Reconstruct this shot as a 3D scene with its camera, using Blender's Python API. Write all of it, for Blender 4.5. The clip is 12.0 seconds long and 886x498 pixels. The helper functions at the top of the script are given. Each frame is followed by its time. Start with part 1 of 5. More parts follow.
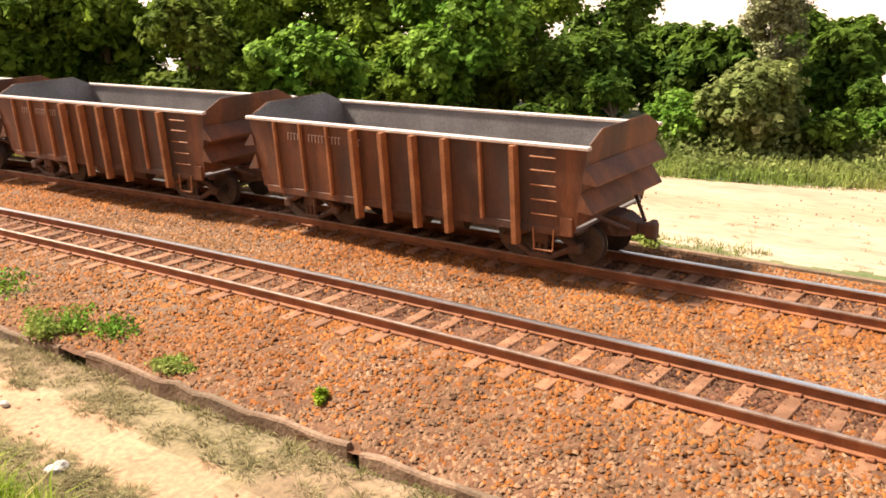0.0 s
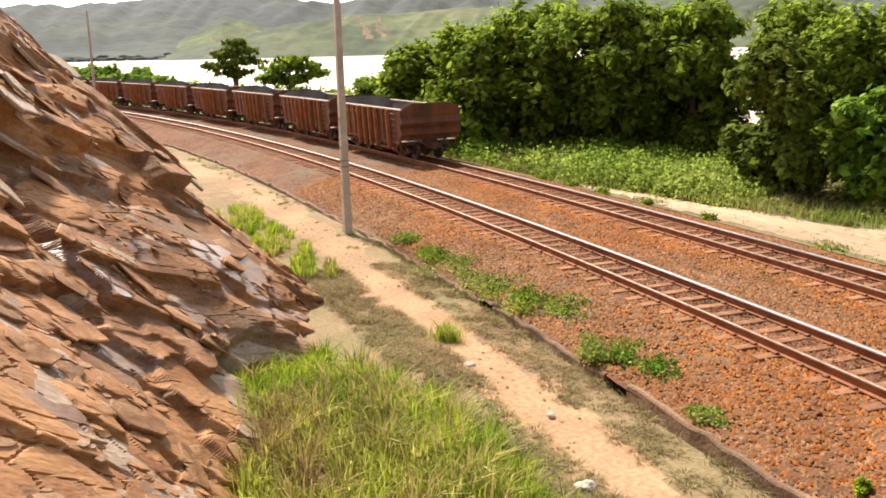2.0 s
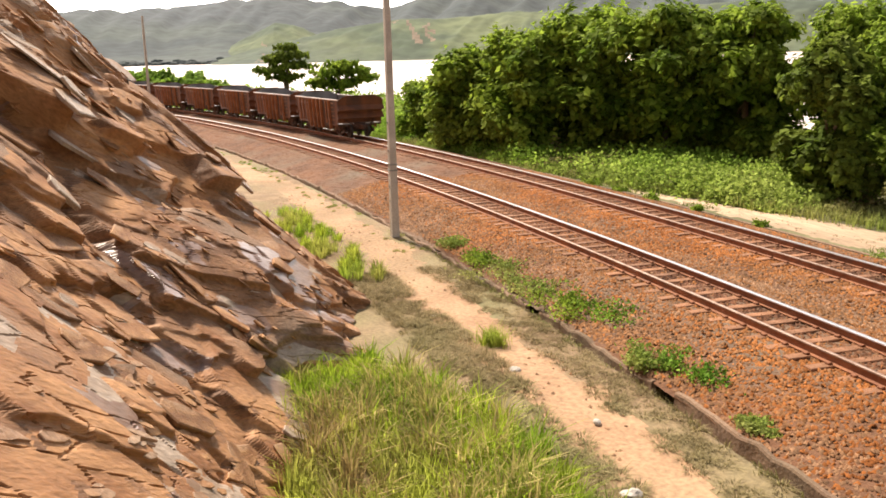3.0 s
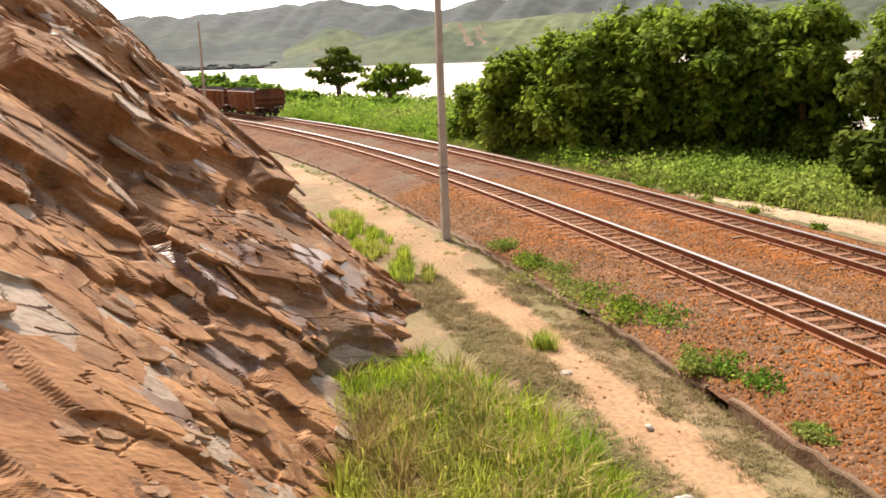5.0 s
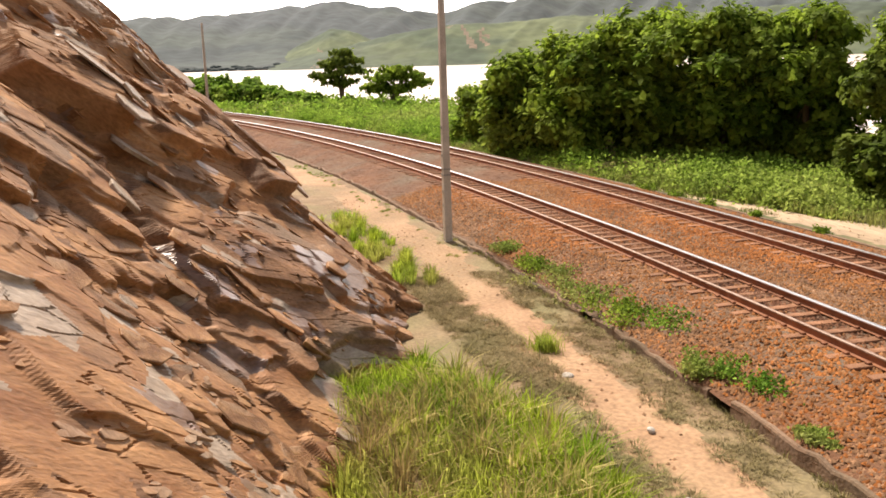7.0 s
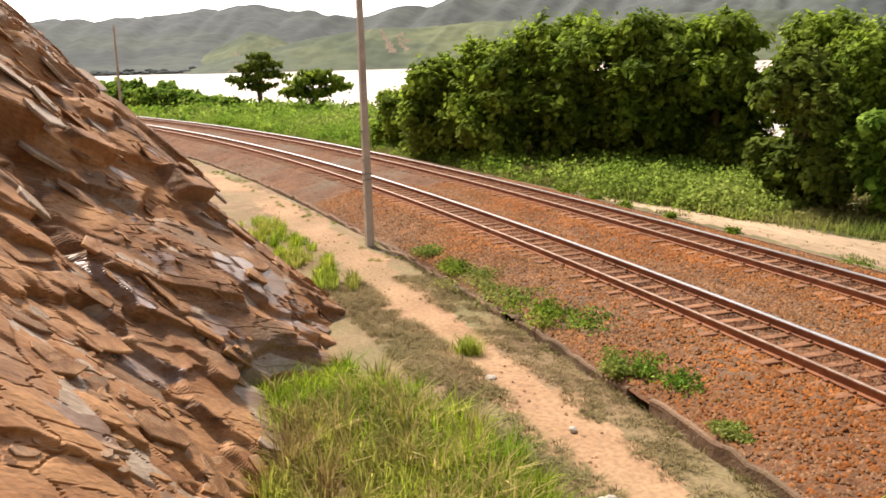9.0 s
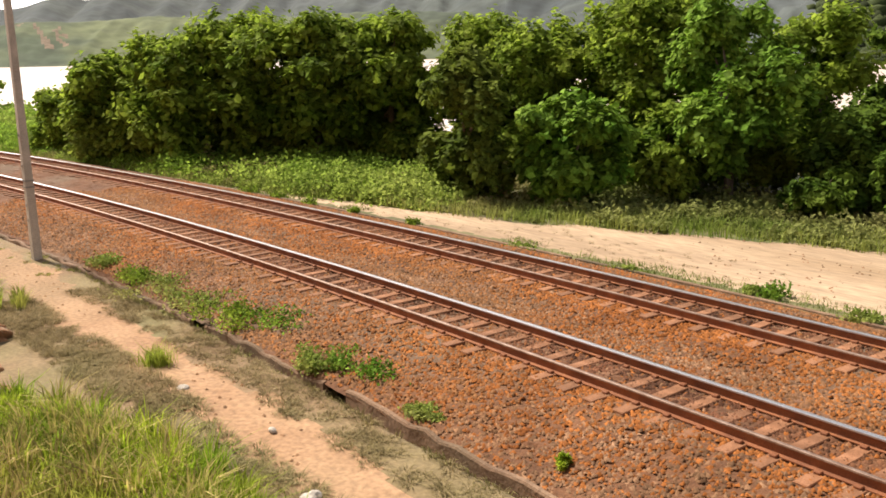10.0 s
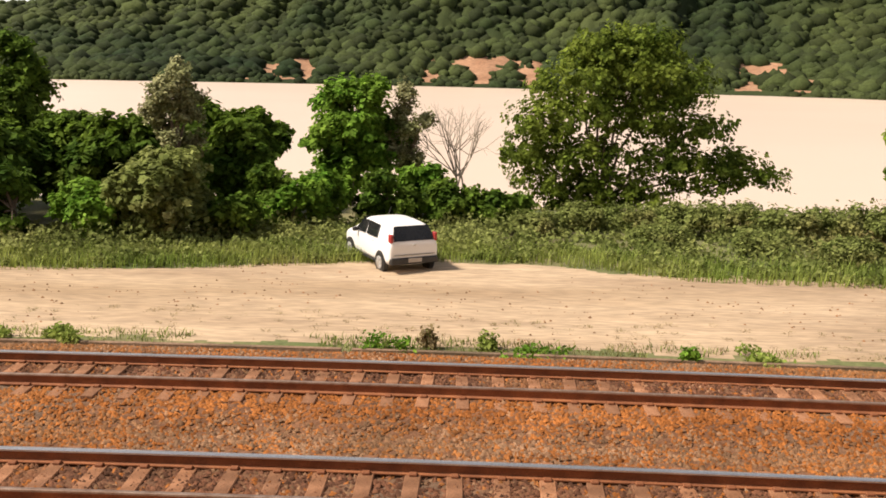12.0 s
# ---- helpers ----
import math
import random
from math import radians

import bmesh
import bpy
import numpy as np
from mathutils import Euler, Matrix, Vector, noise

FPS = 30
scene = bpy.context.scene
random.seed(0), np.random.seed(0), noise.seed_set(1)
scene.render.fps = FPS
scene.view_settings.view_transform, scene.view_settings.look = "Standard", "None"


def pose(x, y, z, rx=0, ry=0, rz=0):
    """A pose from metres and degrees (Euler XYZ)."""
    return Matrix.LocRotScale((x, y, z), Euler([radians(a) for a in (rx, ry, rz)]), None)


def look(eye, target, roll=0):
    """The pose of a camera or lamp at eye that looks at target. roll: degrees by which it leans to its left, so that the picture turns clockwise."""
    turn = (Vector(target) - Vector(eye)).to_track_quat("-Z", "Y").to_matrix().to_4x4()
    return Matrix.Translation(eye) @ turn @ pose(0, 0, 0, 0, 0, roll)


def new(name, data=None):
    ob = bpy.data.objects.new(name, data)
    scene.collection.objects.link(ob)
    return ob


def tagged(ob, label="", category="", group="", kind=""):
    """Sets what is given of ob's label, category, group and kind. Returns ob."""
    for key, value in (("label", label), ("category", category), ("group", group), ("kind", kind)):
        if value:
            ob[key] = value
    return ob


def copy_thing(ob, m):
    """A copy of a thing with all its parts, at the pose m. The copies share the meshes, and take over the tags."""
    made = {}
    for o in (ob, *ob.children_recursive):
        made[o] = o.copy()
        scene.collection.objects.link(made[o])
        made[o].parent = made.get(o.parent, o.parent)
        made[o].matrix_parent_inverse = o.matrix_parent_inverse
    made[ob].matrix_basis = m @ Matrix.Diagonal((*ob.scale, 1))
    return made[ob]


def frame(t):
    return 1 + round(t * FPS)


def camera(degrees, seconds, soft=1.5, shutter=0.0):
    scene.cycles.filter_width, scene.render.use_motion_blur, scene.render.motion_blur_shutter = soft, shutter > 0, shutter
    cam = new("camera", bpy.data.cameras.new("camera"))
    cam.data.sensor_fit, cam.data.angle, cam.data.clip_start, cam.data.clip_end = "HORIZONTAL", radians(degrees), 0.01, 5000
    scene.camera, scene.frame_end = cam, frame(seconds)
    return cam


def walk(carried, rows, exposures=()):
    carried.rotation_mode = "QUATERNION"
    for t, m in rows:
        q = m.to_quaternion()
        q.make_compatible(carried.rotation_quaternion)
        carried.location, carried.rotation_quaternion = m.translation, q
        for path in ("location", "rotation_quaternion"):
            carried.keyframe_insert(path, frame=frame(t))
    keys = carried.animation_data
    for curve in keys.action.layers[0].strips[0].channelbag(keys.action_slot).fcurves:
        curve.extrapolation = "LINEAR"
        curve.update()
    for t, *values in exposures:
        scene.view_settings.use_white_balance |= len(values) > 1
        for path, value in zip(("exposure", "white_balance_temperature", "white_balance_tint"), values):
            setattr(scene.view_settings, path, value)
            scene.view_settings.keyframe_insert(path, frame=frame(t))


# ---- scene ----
cam = camera(51.65, 12.0, soft=1.7)
EYE = (0.0, 0.0, 4.7)


def aim(yaw, pitch, roll):
    """Camera pose at EYE from a compass turn to the right of +y, a rise and a lean, in degrees."""
    a, b = radians(yaw), radians(pitch)
    way = Vector((math.sin(a) * math.cos(b), math.cos(a) * math.cos(b), math.sin(b)))
    return look(EYE, Vector(EYE) + way, roll)


PATH = [
    (0, -36.16, -16.52, -1.43), (0.5, -55.20, -14.93, -2.94), (0.6, -58.29, -14.48, -3.06), (1, -66.00, -13.57, -2.71),
    (1.5, -69.27, -12.88, -1.67), (2, -70.94, -12.53, -1.35), (2.5, -72.52, -12.29, -1.25), (3, -73.93, -12.20, -1.39),
    (3.5, -75.10, -12.15, -1.61), (5.5, -77.37, -11.92, -1.85), (6, -77.38, -11.88, -1.78), (6.5, -77.34, -11.84, -1.73),
    (8.5, -76.66, -11.63, -1.52), (9, -72.32, -11.69, -1.46), (9.5, -64.34, -11.91, -1.29), (10, -52.54, -12.23, -1.01),
    (10.5, -39.17, -12.33, -0.15), (11, -26.02, -12.23, 0.43), (11.5, -12.98, -11.78, 0.87), (12, 0.05, -11.18, 1.39),
]
walk(cam, [(t, aim(a, b, c)) for t, a, b, c in PATH], exposures=[(0, 1.28, 6700, 15), (0.6, 1.15, 6700, 15), (3, 0.86, 6700, 15), (8.5, 0.64, 6700, 15), (10.5, 0.58, 6700, 15), (12, 0.40, 6700, 15)])

# ---- light ----
SUN_FROM = Vector((-0.60, -0.14, 0.79)).normalized()
world = bpy.data.worlds.new("world")
scene.world = world
world.use_nodes = True
wn = world.node_tree
sky = wn.nodes.new("ShaderNodeTexSky")
sky.sky_type, sky.sun_disc = "NISHITA", False
sky.sun_elevation = math.asin(SUN_FROM.z)
sky.sun_rotation = math.atan2(SUN_FROM.x, SUN_FROM.y)
sky.air_density, sky.dust_density, sky.ozone_density, sky.altitude = 1.0, 2.0, 1.0, 0
# thin bright cloud over most of the sky
haze = wn.nodes.new("ShaderNodeMix")
haze.data_type = "RGBA"
# brighter towards the horizon, as bright haze is
where = wn.nodes.new("ShaderNodeTexCoord")
split = wn.nodes.new("ShaderNodeSeparateXYZ")
rise = wn.nodes.new("ShaderNodeMapRange")
rise.inputs[1].default_value, rise.inputs[2].default_value = 0.04, 0.42
tone = wn.nodes.new("ShaderNodeMix")
tone.data_type = "RGBA"
tone.inputs[6].default_value, tone.inputs[7].default_value = (7.8, 7.7, 7.45, 1), (1.7, 1.68, 1.65, 1)
wn.links.new(where.outputs["Generated"], split.inputs[0])
wn.links.new(split.outputs["Z"], rise.inputs[0])
wn.links.new(rise.outputs[0], tone.inputs[0])
facing = wn.nodes.new("ShaderNodeVectorMath")
facing.operation = "DOT_PRODUCT"
facing.inputs[1].default_value = Vector((SUN_FROM.x, SUN_FROM.y, 0)).normalized()
wn.links.new(where.outputs["Generated"], facing.inputs[0])
sunward = wn.nodes.new("ShaderNodeMapRange")
sunward.inputs[1].default_value, sunward.inputs[2].default_value = 0.2, 1.0
sunward.inputs[3].default_value, sunward.inputs[4].default_value = 0.75, 3.4
wn.links.new(facing.outputs["Value"], sunward.inputs[0])
glow = wn.nodes.new("ShaderNodeVectorMath")
glow.operation = "SCALE"
wn.links.new(tone.outputs[2], glow.inputs[0])
wn.links.new(sunward.outputs[0], glow.inputs["Scale"])
wn.links.new(glow.outputs[0], haze.inputs[7])
clouds = wn.nodes.new("ShaderNodeTexNoise")
clouds.inputs["Scale"].default_value, clouds.inputs["Detail"].default_value = 3.0, 5
cover = wn.nodes.new("ShaderNodeMapRange")
cover.inputs[1].default_value, cover.inputs[2].default_value = 0.3, 0.7
cover.inputs[3].default_value, cover.inputs[4].default_value = 0.72, 0.95
wn.links.new(clouds.outputs["Fac"], cover.inputs[0])
wn.links.new(cover.outputs[0], haze.inputs[0])
wn.links.new(sky.outputs[0], haze.inputs[6])
wn.links.new(haze.outputs[2], wn.nodes["Background"].inputs[0])
wn.nodes["Background"].inputs[1].default_value = 0.15
sun = new("sun", bpy.data.lights.new("sun", "SUN"))
sun.data.energy, sun.data.angle, sun.data.color = 5.0, radians(6), (1.0, 0.90, 0.74)
sun.matrix_world = look((0, 0, 60), Vector((0, 0, 60)) - SUN_FROM)

rng = np.random.default_rng(7)


# ---- materials ----
def material(name, a, b, scale=4.0, rough=0.8, bump=0.3, fine=40.0, c=None, metal=0.0, island=0.0, objrand=0.0,
             stretch=None, through_light=0.0, shine=0.5, grit=1.0, ramp=(0.35, 0.65)):
    """A surface that mixes colours a and b (and stains of c) by noise at two scales, with a fine relief."""
    m = bpy.data.materials.new(name)
    m.use_nodes = True
    nt = m.node_tree
    bs = nt.nodes["Principled BSDF"]
    geo = nt.nodes.new("ShaderNodeTexCoord")
    vec = geo.outputs["Object"]
    if stretch:
        mp = nt.nodes.new("ShaderNodeMapping")
        mp.inputs["Scale"].default_value = stretch[:3]
        if len(stretch) > 3:
            turn = nt.nodes.new("ShaderNodeMapping")
            turn.inputs["Rotation"].default_value = stretch[3:6]
            nt.links.new(vec, turn.inputs[0])
            vec = turn.outputs[0]
        nt.links.new(vec, mp.inputs[0])
        vec = mp.outputs[0]

    def tex(s, detail):
        n = nt.nodes.new("ShaderNodeTexNoise")
        n.inputs["Scale"].default_value, n.inputs["Detail"].default_value = s, detail
        nt.links.new(vec, n.inputs["Vector"])
        return n.outputs["Fac"]

    def mix(fac, x, y, mode="MIX"):
        n = nt.nodes.new("ShaderNodeMix")
        n.data_type, n.blend_type = "RGBA", mode
        for v, k in ((fac, 0), (x, 6), (y, 7)):
            if isinstance(v, (int, float)):
                n.inputs[k].default_value = v
            elif isinstance(v, tuple):
                n.inputs[k].default_value = (*v, 1)
            else:
                nt.links.new(v, n.inputs[k])
        return n.outputs[2]

    def ramped(v, lo, hi):
        n = nt.nodes.new("ShaderNodeMapRange")
        n.inputs[1].default_value, n.inputs[2].default_value = lo, hi
        nt.links.new(v, n.inputs[0])
        return n.outputs[0]

    col = mix(ramped(tex(scale, 6), *ramp), a, b)
    if c:
        col = mix(ramped(tex(scale * 0.23, 4), 0.5, 0.68), col, c)
    grain = tex(fine, 5)
    col = mix(ramped(grain, 0.3, 0.7), mix(1.0, col, (1 - 0.28 * grit,) * 3, "MULTIPLY"), mix(1.0, col, (1 + 0.18 * grit,) * 3, "MULTIPLY"))
    if island or objrand:
        src = nt.nodes.new("ShaderNodeNewGeometry").outputs["Random Per Island"] if island else nt.nodes.new("ShaderNodeObjectInfo").outputs["Random"]
        k = island or objrand
        n = nt.nodes.new("ShaderNodeMapRange")
        n.inputs[3].default_value, n.inputs[4].default_value = 1 - k, 1 + k
        nt.links.new(src, n.inputs[0])
        hs = nt.nodes.new("ShaderNodeHueSaturation")
        nt.links.new(n.outputs[0], hs.inputs["Value"])
        nt.links.new(col, hs.inputs["Color"])
        col = hs.outputs[0]
    nt.links.new(col, bs.inputs["Base Color"])
    bs.inputs["Roughness"].default_value, bs.inputs["Metallic"].default_value = rough, metal
    bs.inputs["Specular IOR Level"].default_value = 0.12 if through_light else shine
    if bump:
        bp = nt.nodes.new("ShaderNodeBump")
        bp.inputs["Strength"].default_value, bp.inputs["Distance"].default_value = bump, 0.02
        nt.links.new(grain, bp.inputs["Height"])
        nt.links.new(bp.outputs[0], bs.inputs["Normal"])
    if through_light:
        tr = nt.nodes.new("ShaderNodeBsdfTranslucent")
        nt.links.new(col, tr.inputs[0])
        ms = nt.nodes.new("ShaderNodeMixShader")
        ms.inputs[0].default_value = through_light
        nt.links.new(bs.outputs[0], ms.inputs[1])
        nt.links.new(tr.outputs[0], ms.inputs[2])
        nt.links.new(ms.outputs[0], nt.nodes["Material Output"].inputs[0])
    return m


M_DIRT = material("dirt", (0.33, 0.195, 0.108), (0.43, 0.275, 0.16), 0.7, 0.95, 1.0, 11, (0.26, 0.175, 0.095))
M_ROAD = material("road_dirt", (0.34, 0.245, 0.16), (0.49, 0.37, 0.25), 0.45, 0.95, 0.8, 7, (0.31, 0.215, 0.125), stretch=(0.28, 1.7, 1))
M_BALLAST = material("ballast", (0.12, 0.054, 0.025), (0.19, 0.086, 0.040), 0.8, 0.95, 1.0, 22, (0.15, 0.105, 0.07))
M_STONE = material("rusty_stone", (0.205, 0.069, 0.016), (0.325, 0.120, 0.032), 0.7, 0.9, 0.3, 30, (0.225, 0.105, 0.04), island=0.35, shine=0.2)
M_STONEG = material("grey_stone", (0.155, 0.085, 0.045), (0.265, 0.154, 0.090), 0.9, 0.95, 0.3, 30, (0.25, 0.115, 0.045), island=0.4, shine=0.2)
M_STONED = material("dark_stone", (0.085, 0.04, 0.024), (0.15, 0.065, 0.036), 0.9, 0.95, 0.3, 30, (0.20, 0.09, 0.04), island=0.5, shine=0.2)
M_RAILSIDE = material("rail_rust", (0.19, 0.066, 0.026), (0.31, 0.115, 0.044), 3, 0.8, 0.3, 60)
M_RAILTOP = material("rail_head", (0.86, 0.83, 0.82), (0.93, 0.91, 0.90), 6, 0.33, 0.0, 60, metal=1.0)
M_RAILDULL = material("rail_head_dull", (0.30, 0.20, 0.15), (0.44, 0.33, 0.27), 6, 0.5, 0.0, 60, metal=0.8)
M_SLEEPER = material("sleeper", (0.20, 0.088, 0.040), (0.29, 0.138, 0.070), 5, 0.9, 0.4, 50, objrand=0.25)
M_CONC = material("weathered_concrete", (0.17, 0.105, 0.065), (0.27, 0.175, 0.112), 2, 0.95, 0.8, 18, (0.10, 0.075, 0.042))
M_POLE = material("pole_concrete", (0.42, 0.385, 0.34), (0.52, 0.48, 0.43), 3, 0.9, 0.3, 50, (0.34, 0.31, 0.275))
# Rust tones: sides darkened for shade between ribs, ribs paled as if lit.
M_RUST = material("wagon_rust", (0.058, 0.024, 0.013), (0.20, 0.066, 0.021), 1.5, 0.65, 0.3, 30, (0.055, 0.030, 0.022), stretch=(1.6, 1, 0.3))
M_RUSTL = material("rib_rust_lit", (0.25, 0.088, 0.028), (0.38, 0.148, 0.052), 2.5, 0.6, 0.3, 30)
M_INNER = material("wagon_inner", (0.13, 0.118, 0.115), (0.21, 0.195, 0.19), 1.2, 0.5, 0.2, 25, (0.09, 0.06, 0.05))
M_RIM = material("wagon_rim", (0.50, 0.40, 0.35), (0.62, 0.52, 0.46), 2, 0.45, 0.2, 25)
M_UNDER = material("bogie_grime", (0.06, 0.033, 0.023), (0.125, 0.06, 0.036), 3, 0.7, 0.4, 30)
M_WHEEL = material("wheel_steel", (0.05, 0.04, 0.035), (0.10, 0.08, 0.07), 4, 0.45, 0.1, 30, metal=0.4)
DIP = (0.55, 1.5, 1.5, 0.87, 0.0, 0.72)  # grain of the rock, drawn out along its beds
M_ROCK = material("schist", (0.23, 0.097, 0.037), (0.44, 0.232, 0.105), 1.1, 0.7, 0.8, 14, (0.36, 0.22, 0.13), stretch=DIP, shine=0.3)
M_ROCKD = material("schist_dark", (0.15, 0.07, 0.032), (0.34, 0.175, 0.085), 1.4, 0.7, 1.0, 16, (0.27, 0.185, 0.125), stretch=DIP, shine=0.3)
M_ROCKG = material("schist_grey", (0.29, 0.20, 0.135), (0.45, 0.36, 0.285), 1.2, 0.6, 0.8, 14, (0.38, 0.205, 0.10), stretch=DIP, shine=0.35)
M_ROCKW = material("schist_wet", (0.19, 0.105, 0.072), (0.30, 0.195, 0.15), 1.3, 0.3, 0.35, 12, (0.30, 0.165, 0.08), stretch=DIP)
M_SLAB = material("schist_slab", (0.21, 0.09, 0.035), (0.46, 0.25, 0.115), 1.6, 0.65, 0.9, 16, (0.36, 0.25, 0.17), objrand=0.25, shine=0.3)
M_LEAF = material("leaf", (0.10, 0.18, 0.018), (0.32, 0.43, 0.055), 0.55, 0.8, 0.0, 20, (0.26, 0.33, 0.055), island=0.5, through_light=0.5)
M_LEAFY = material("leaf_olive", (0.085, 0.135, 0.017), (0.21, 0.27, 0.043), 0.6, 0.8, 0.0, 20, island=0.45, through_light=0.45)
M_LEAFB = material("leaf_bright", (0.09, 0.21, 0.02), (0.23, 0.37, 0.05), 0.6, 0.8, 0.0, 20, island=0.45, through_light=0.35)
M_LUSH = material("undergrowth", (0.15, 0.28, 0.03), (0.30, 0.44, 0.065), 0.4, 0.8, 0.0, 20, (0.34, 0.42, 0.10), island=0.4, through_light=0.5)
M_WEED = material("weed", (0.19, 0.28, 0.05), (0.34, 0.39, 0.10), 0.35, 0.7, 0.0, 20, (0.41, 0.36, 0.15), island=0.35, through_light=0.38)
M_GRASS = material("grass_blade", (0.20, 0.33, 0.025), (0.42, 0.52, 0.05), 0.9, 0.6, 0.0, 20, (0.46, 0.43, 0.12), island=0.5, through_light=0.5)
M_STRAW = material("straw_blade", (0.42, 0.37, 0.12), (0.56, 0.47, 0.20), 0.9, 0.7, 0.0, 20, (0.34, 0.24, 0.11), island=0.5, through_light=0.35)
M_DRY = material("dry_grass", (0.27, 0.215, 0.11), (0.38, 0.31, 0.17), 0.6, 0.9, 0.0, 20, (0.23, 0.23, 0.10), island=0.35, through_light=0.3)
# Darker copy of the leaf: the thicket's shadows are put into its green.
M_LEAFD = material("leaf_shaded", (0.045, 0.10, 0.012), (0.16, 0.25, 0.032), 0.6, 0.8, 0.0, 20, (0.14, 0.19, 0.03), island=0.5, through_light=0.4)
M_SCRUB = material("scrub_leaf", (0.155, 0.20, 0.053), (0.29, 0.32, 0.105), 0.35, 0.8, 0.0, 20, (0.27, 0.20, 0.10), island=0.4, through_light=0.38)
M_BARK = material("bark", (0.10, 0.075, 0.055), (0.19, 0.15, 0.11), 3, 0.95, 0.5, 20, stretch=(3, 3, 0.5))
M_GROUND = material("ground_green", (0.10, 0.13, 0.04), (0.20, 0.18, 0.085), 0.4, 0.95, 0.5, 8, (0.09, 0.08, 0.04))
M_VERGE = material("verge_soil", (0.20, 0.13, 0.07), (0.29, 0.20, 0.115), 1.2, 0.95, 0.8, 14, (0.20, 0.175, 0.08))
M_CAR = material("car_paint", (0.80, 0.80, 0.79), (0.84, 0.84, 0.83), 1, 0.28, 0.0, 10, grit=0.04)
M_BLACK = material("black_plastic", (0.02, 0.02, 0.02), (0.035, 0.035, 0.035), 5, 0.5, 0.1, 40)
M_GLASS = material("tinted_glass", (0.012, 0.013, 0.015), (0.018, 0.019, 0.021), 2, 0.06, 0.0, 10)
M_LAMP = material("red_lens", (0.36, 0.03, 0.035), (0.42, 0.05, 0.05), 8, 0.2, 0.0, 20)
M_GREY = material("grey_trim", (0.17, 0.17, 0.17), (0.24, 0.24, 0.23), 4, 0.6, 0.1, 40)
M_ALLOY = material("hub_silver", (0.55, 0.55, 0.54), (0.66, 0.66, 0.65), 6, 0.35, 0.0, 40, metal=0.7)
M_PAINT = material("faded_white_paint", (0.52, 0.40, 0.33), (0.62, 0.50, 0.42), 6, 0.8, 0.0, 40)
# Mud colour paled: part of the sky's reflection is put into the base.
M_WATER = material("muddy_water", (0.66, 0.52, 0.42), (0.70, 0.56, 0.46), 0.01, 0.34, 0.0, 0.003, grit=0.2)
# Far slopes and bank trees: distance haze is put into these dulled colours.
M_HILL = material("hazed_hill", (0.042, 0.056, 0.060), (0.068, 0.086, 0.080), 0.006, 1.0, 0.0, 0.05, (0.064, 0.078, 0.088), ramp=(0.42, 0.6))
M_HILLG = material("hazed_pasture", (0.062, 0.088, 0.052), (0.125, 0.152, 0.076), 0.010, 1.0, 0.0, 0.06, (0.058, 0.080, 0.056), ramp=(0.40, 0.58))
M_SCARF = material("hazed_bare_earth", (0.15, 0.115, 0.08), (0.20, 0.15, 0.105), 0.05, 1.0, 0.0, 0.2)
M_WOOD = material("forest_crown", (0.012, 0.023, 0.008), (0.048, 0.062, 0.019), 0.010, 0.9, 0.6, 0.9, island=0.45, shine=0.15)
M_SCAR = material("bare_earth", (0.28, 0.145, 0.08), (0.38, 0.22, 0.13), 0.08, 1.0, 0.4, 0.6)


# ---- makers ----
def mesh_object(name, verts, faces, mat, parent=None, label="", smooth=False):
    me = bpy.data.meshes.new(name)
    me.from_pydata(verts if isinstance(verts, list) else verts.tolist(), [], faces if isinstance(faces, list) else faces.tolist())
    me.materials.append(mat)
    if smooth:
        me.polygons.foreach_set("use_smooth", [True] * len(me.polygons))
    me.update()
    ob = new(name, me)
    if parent:
        ob.parent = parent
    if label:
        ob["label"] = label
    return ob


def part(name, bm, mat, parent, label="", smooth=False):
    me = bpy.data.meshes.new(name)
    bmesh.ops.recalc_face_normals(bm, faces=bm.faces)
    bm.to_mesh(me)
    bm.free()
    me.materials.append(mat)
    if smooth:
        me.polygons.foreach_set("use_smooth", [True] * len(me.polygons))
    ob = new(name, me)
    ob.parent = parent
    if label:
        ob["label"] = label
    return ob


def box(bm, x0, x1, y0, y1, z0, z1, bevel=0.0, m=None):
    r = bmesh.ops.create_cube(bm, size=1.0, matrix=Matrix.Translation(((x0 + x1) / 2, (y0 + y1) / 2, (z0 + z1) / 2)) @ Matrix.Diagonal((x1 - x0, y1 - y0, z1 - z0, 1)))
    vs = r["verts"]
    if bevel:
        es = {e for v in vs for e in v.link_edges}
        g = bmesh.ops.bevel(bm, geom=list(es), offset=bevel, segments=1, affect="EDGES")
        vs = g["verts"]
    if m is not None:
        bmesh.ops.transform(bm, matrix=m, verts=list({v for v in vs}))
    return bm


def boxed(x0, x1, y0, y1, z0, z1, bevel=0.0):
    return box(bmesh.new(), x0, x1, y0, y1, z0, z1, bevel)


def rod(bm, a, b, r0, r1=None, n=8):
    """A tapered rod from a to b."""
    a, b = Vector(a), Vector(b)
    m = Matrix.Translation((a + b) / 2) @ (b - a).to_track_quat("Z", "Y").to_matrix().to_4x4()
    bmesh.ops.create_cone(bm, cap_ends=True, segments=n, radius1=r0, radius2=r0 if r1 is None else r1, depth=(b - a).length, matrix=m)
    return bm


def loft(sections, close=True):
    """A skin over cross-sections with the same number of points."""
    bm = bmesh.new()
    rings = [[bm.verts.new(p) for p in s] for s in sections]
    for q, w in zip(rings, rings[1:]):
        n = len(q)
        for i in range(n if close else n - 1):
            j = (i + 1) % n
            bm.faces.new((q[i], q[j], w[j], w[i]))
    if close:
        bm.faces.new(rings[0][::-1])
        bm.faces.new(rings[-1])
    return bm


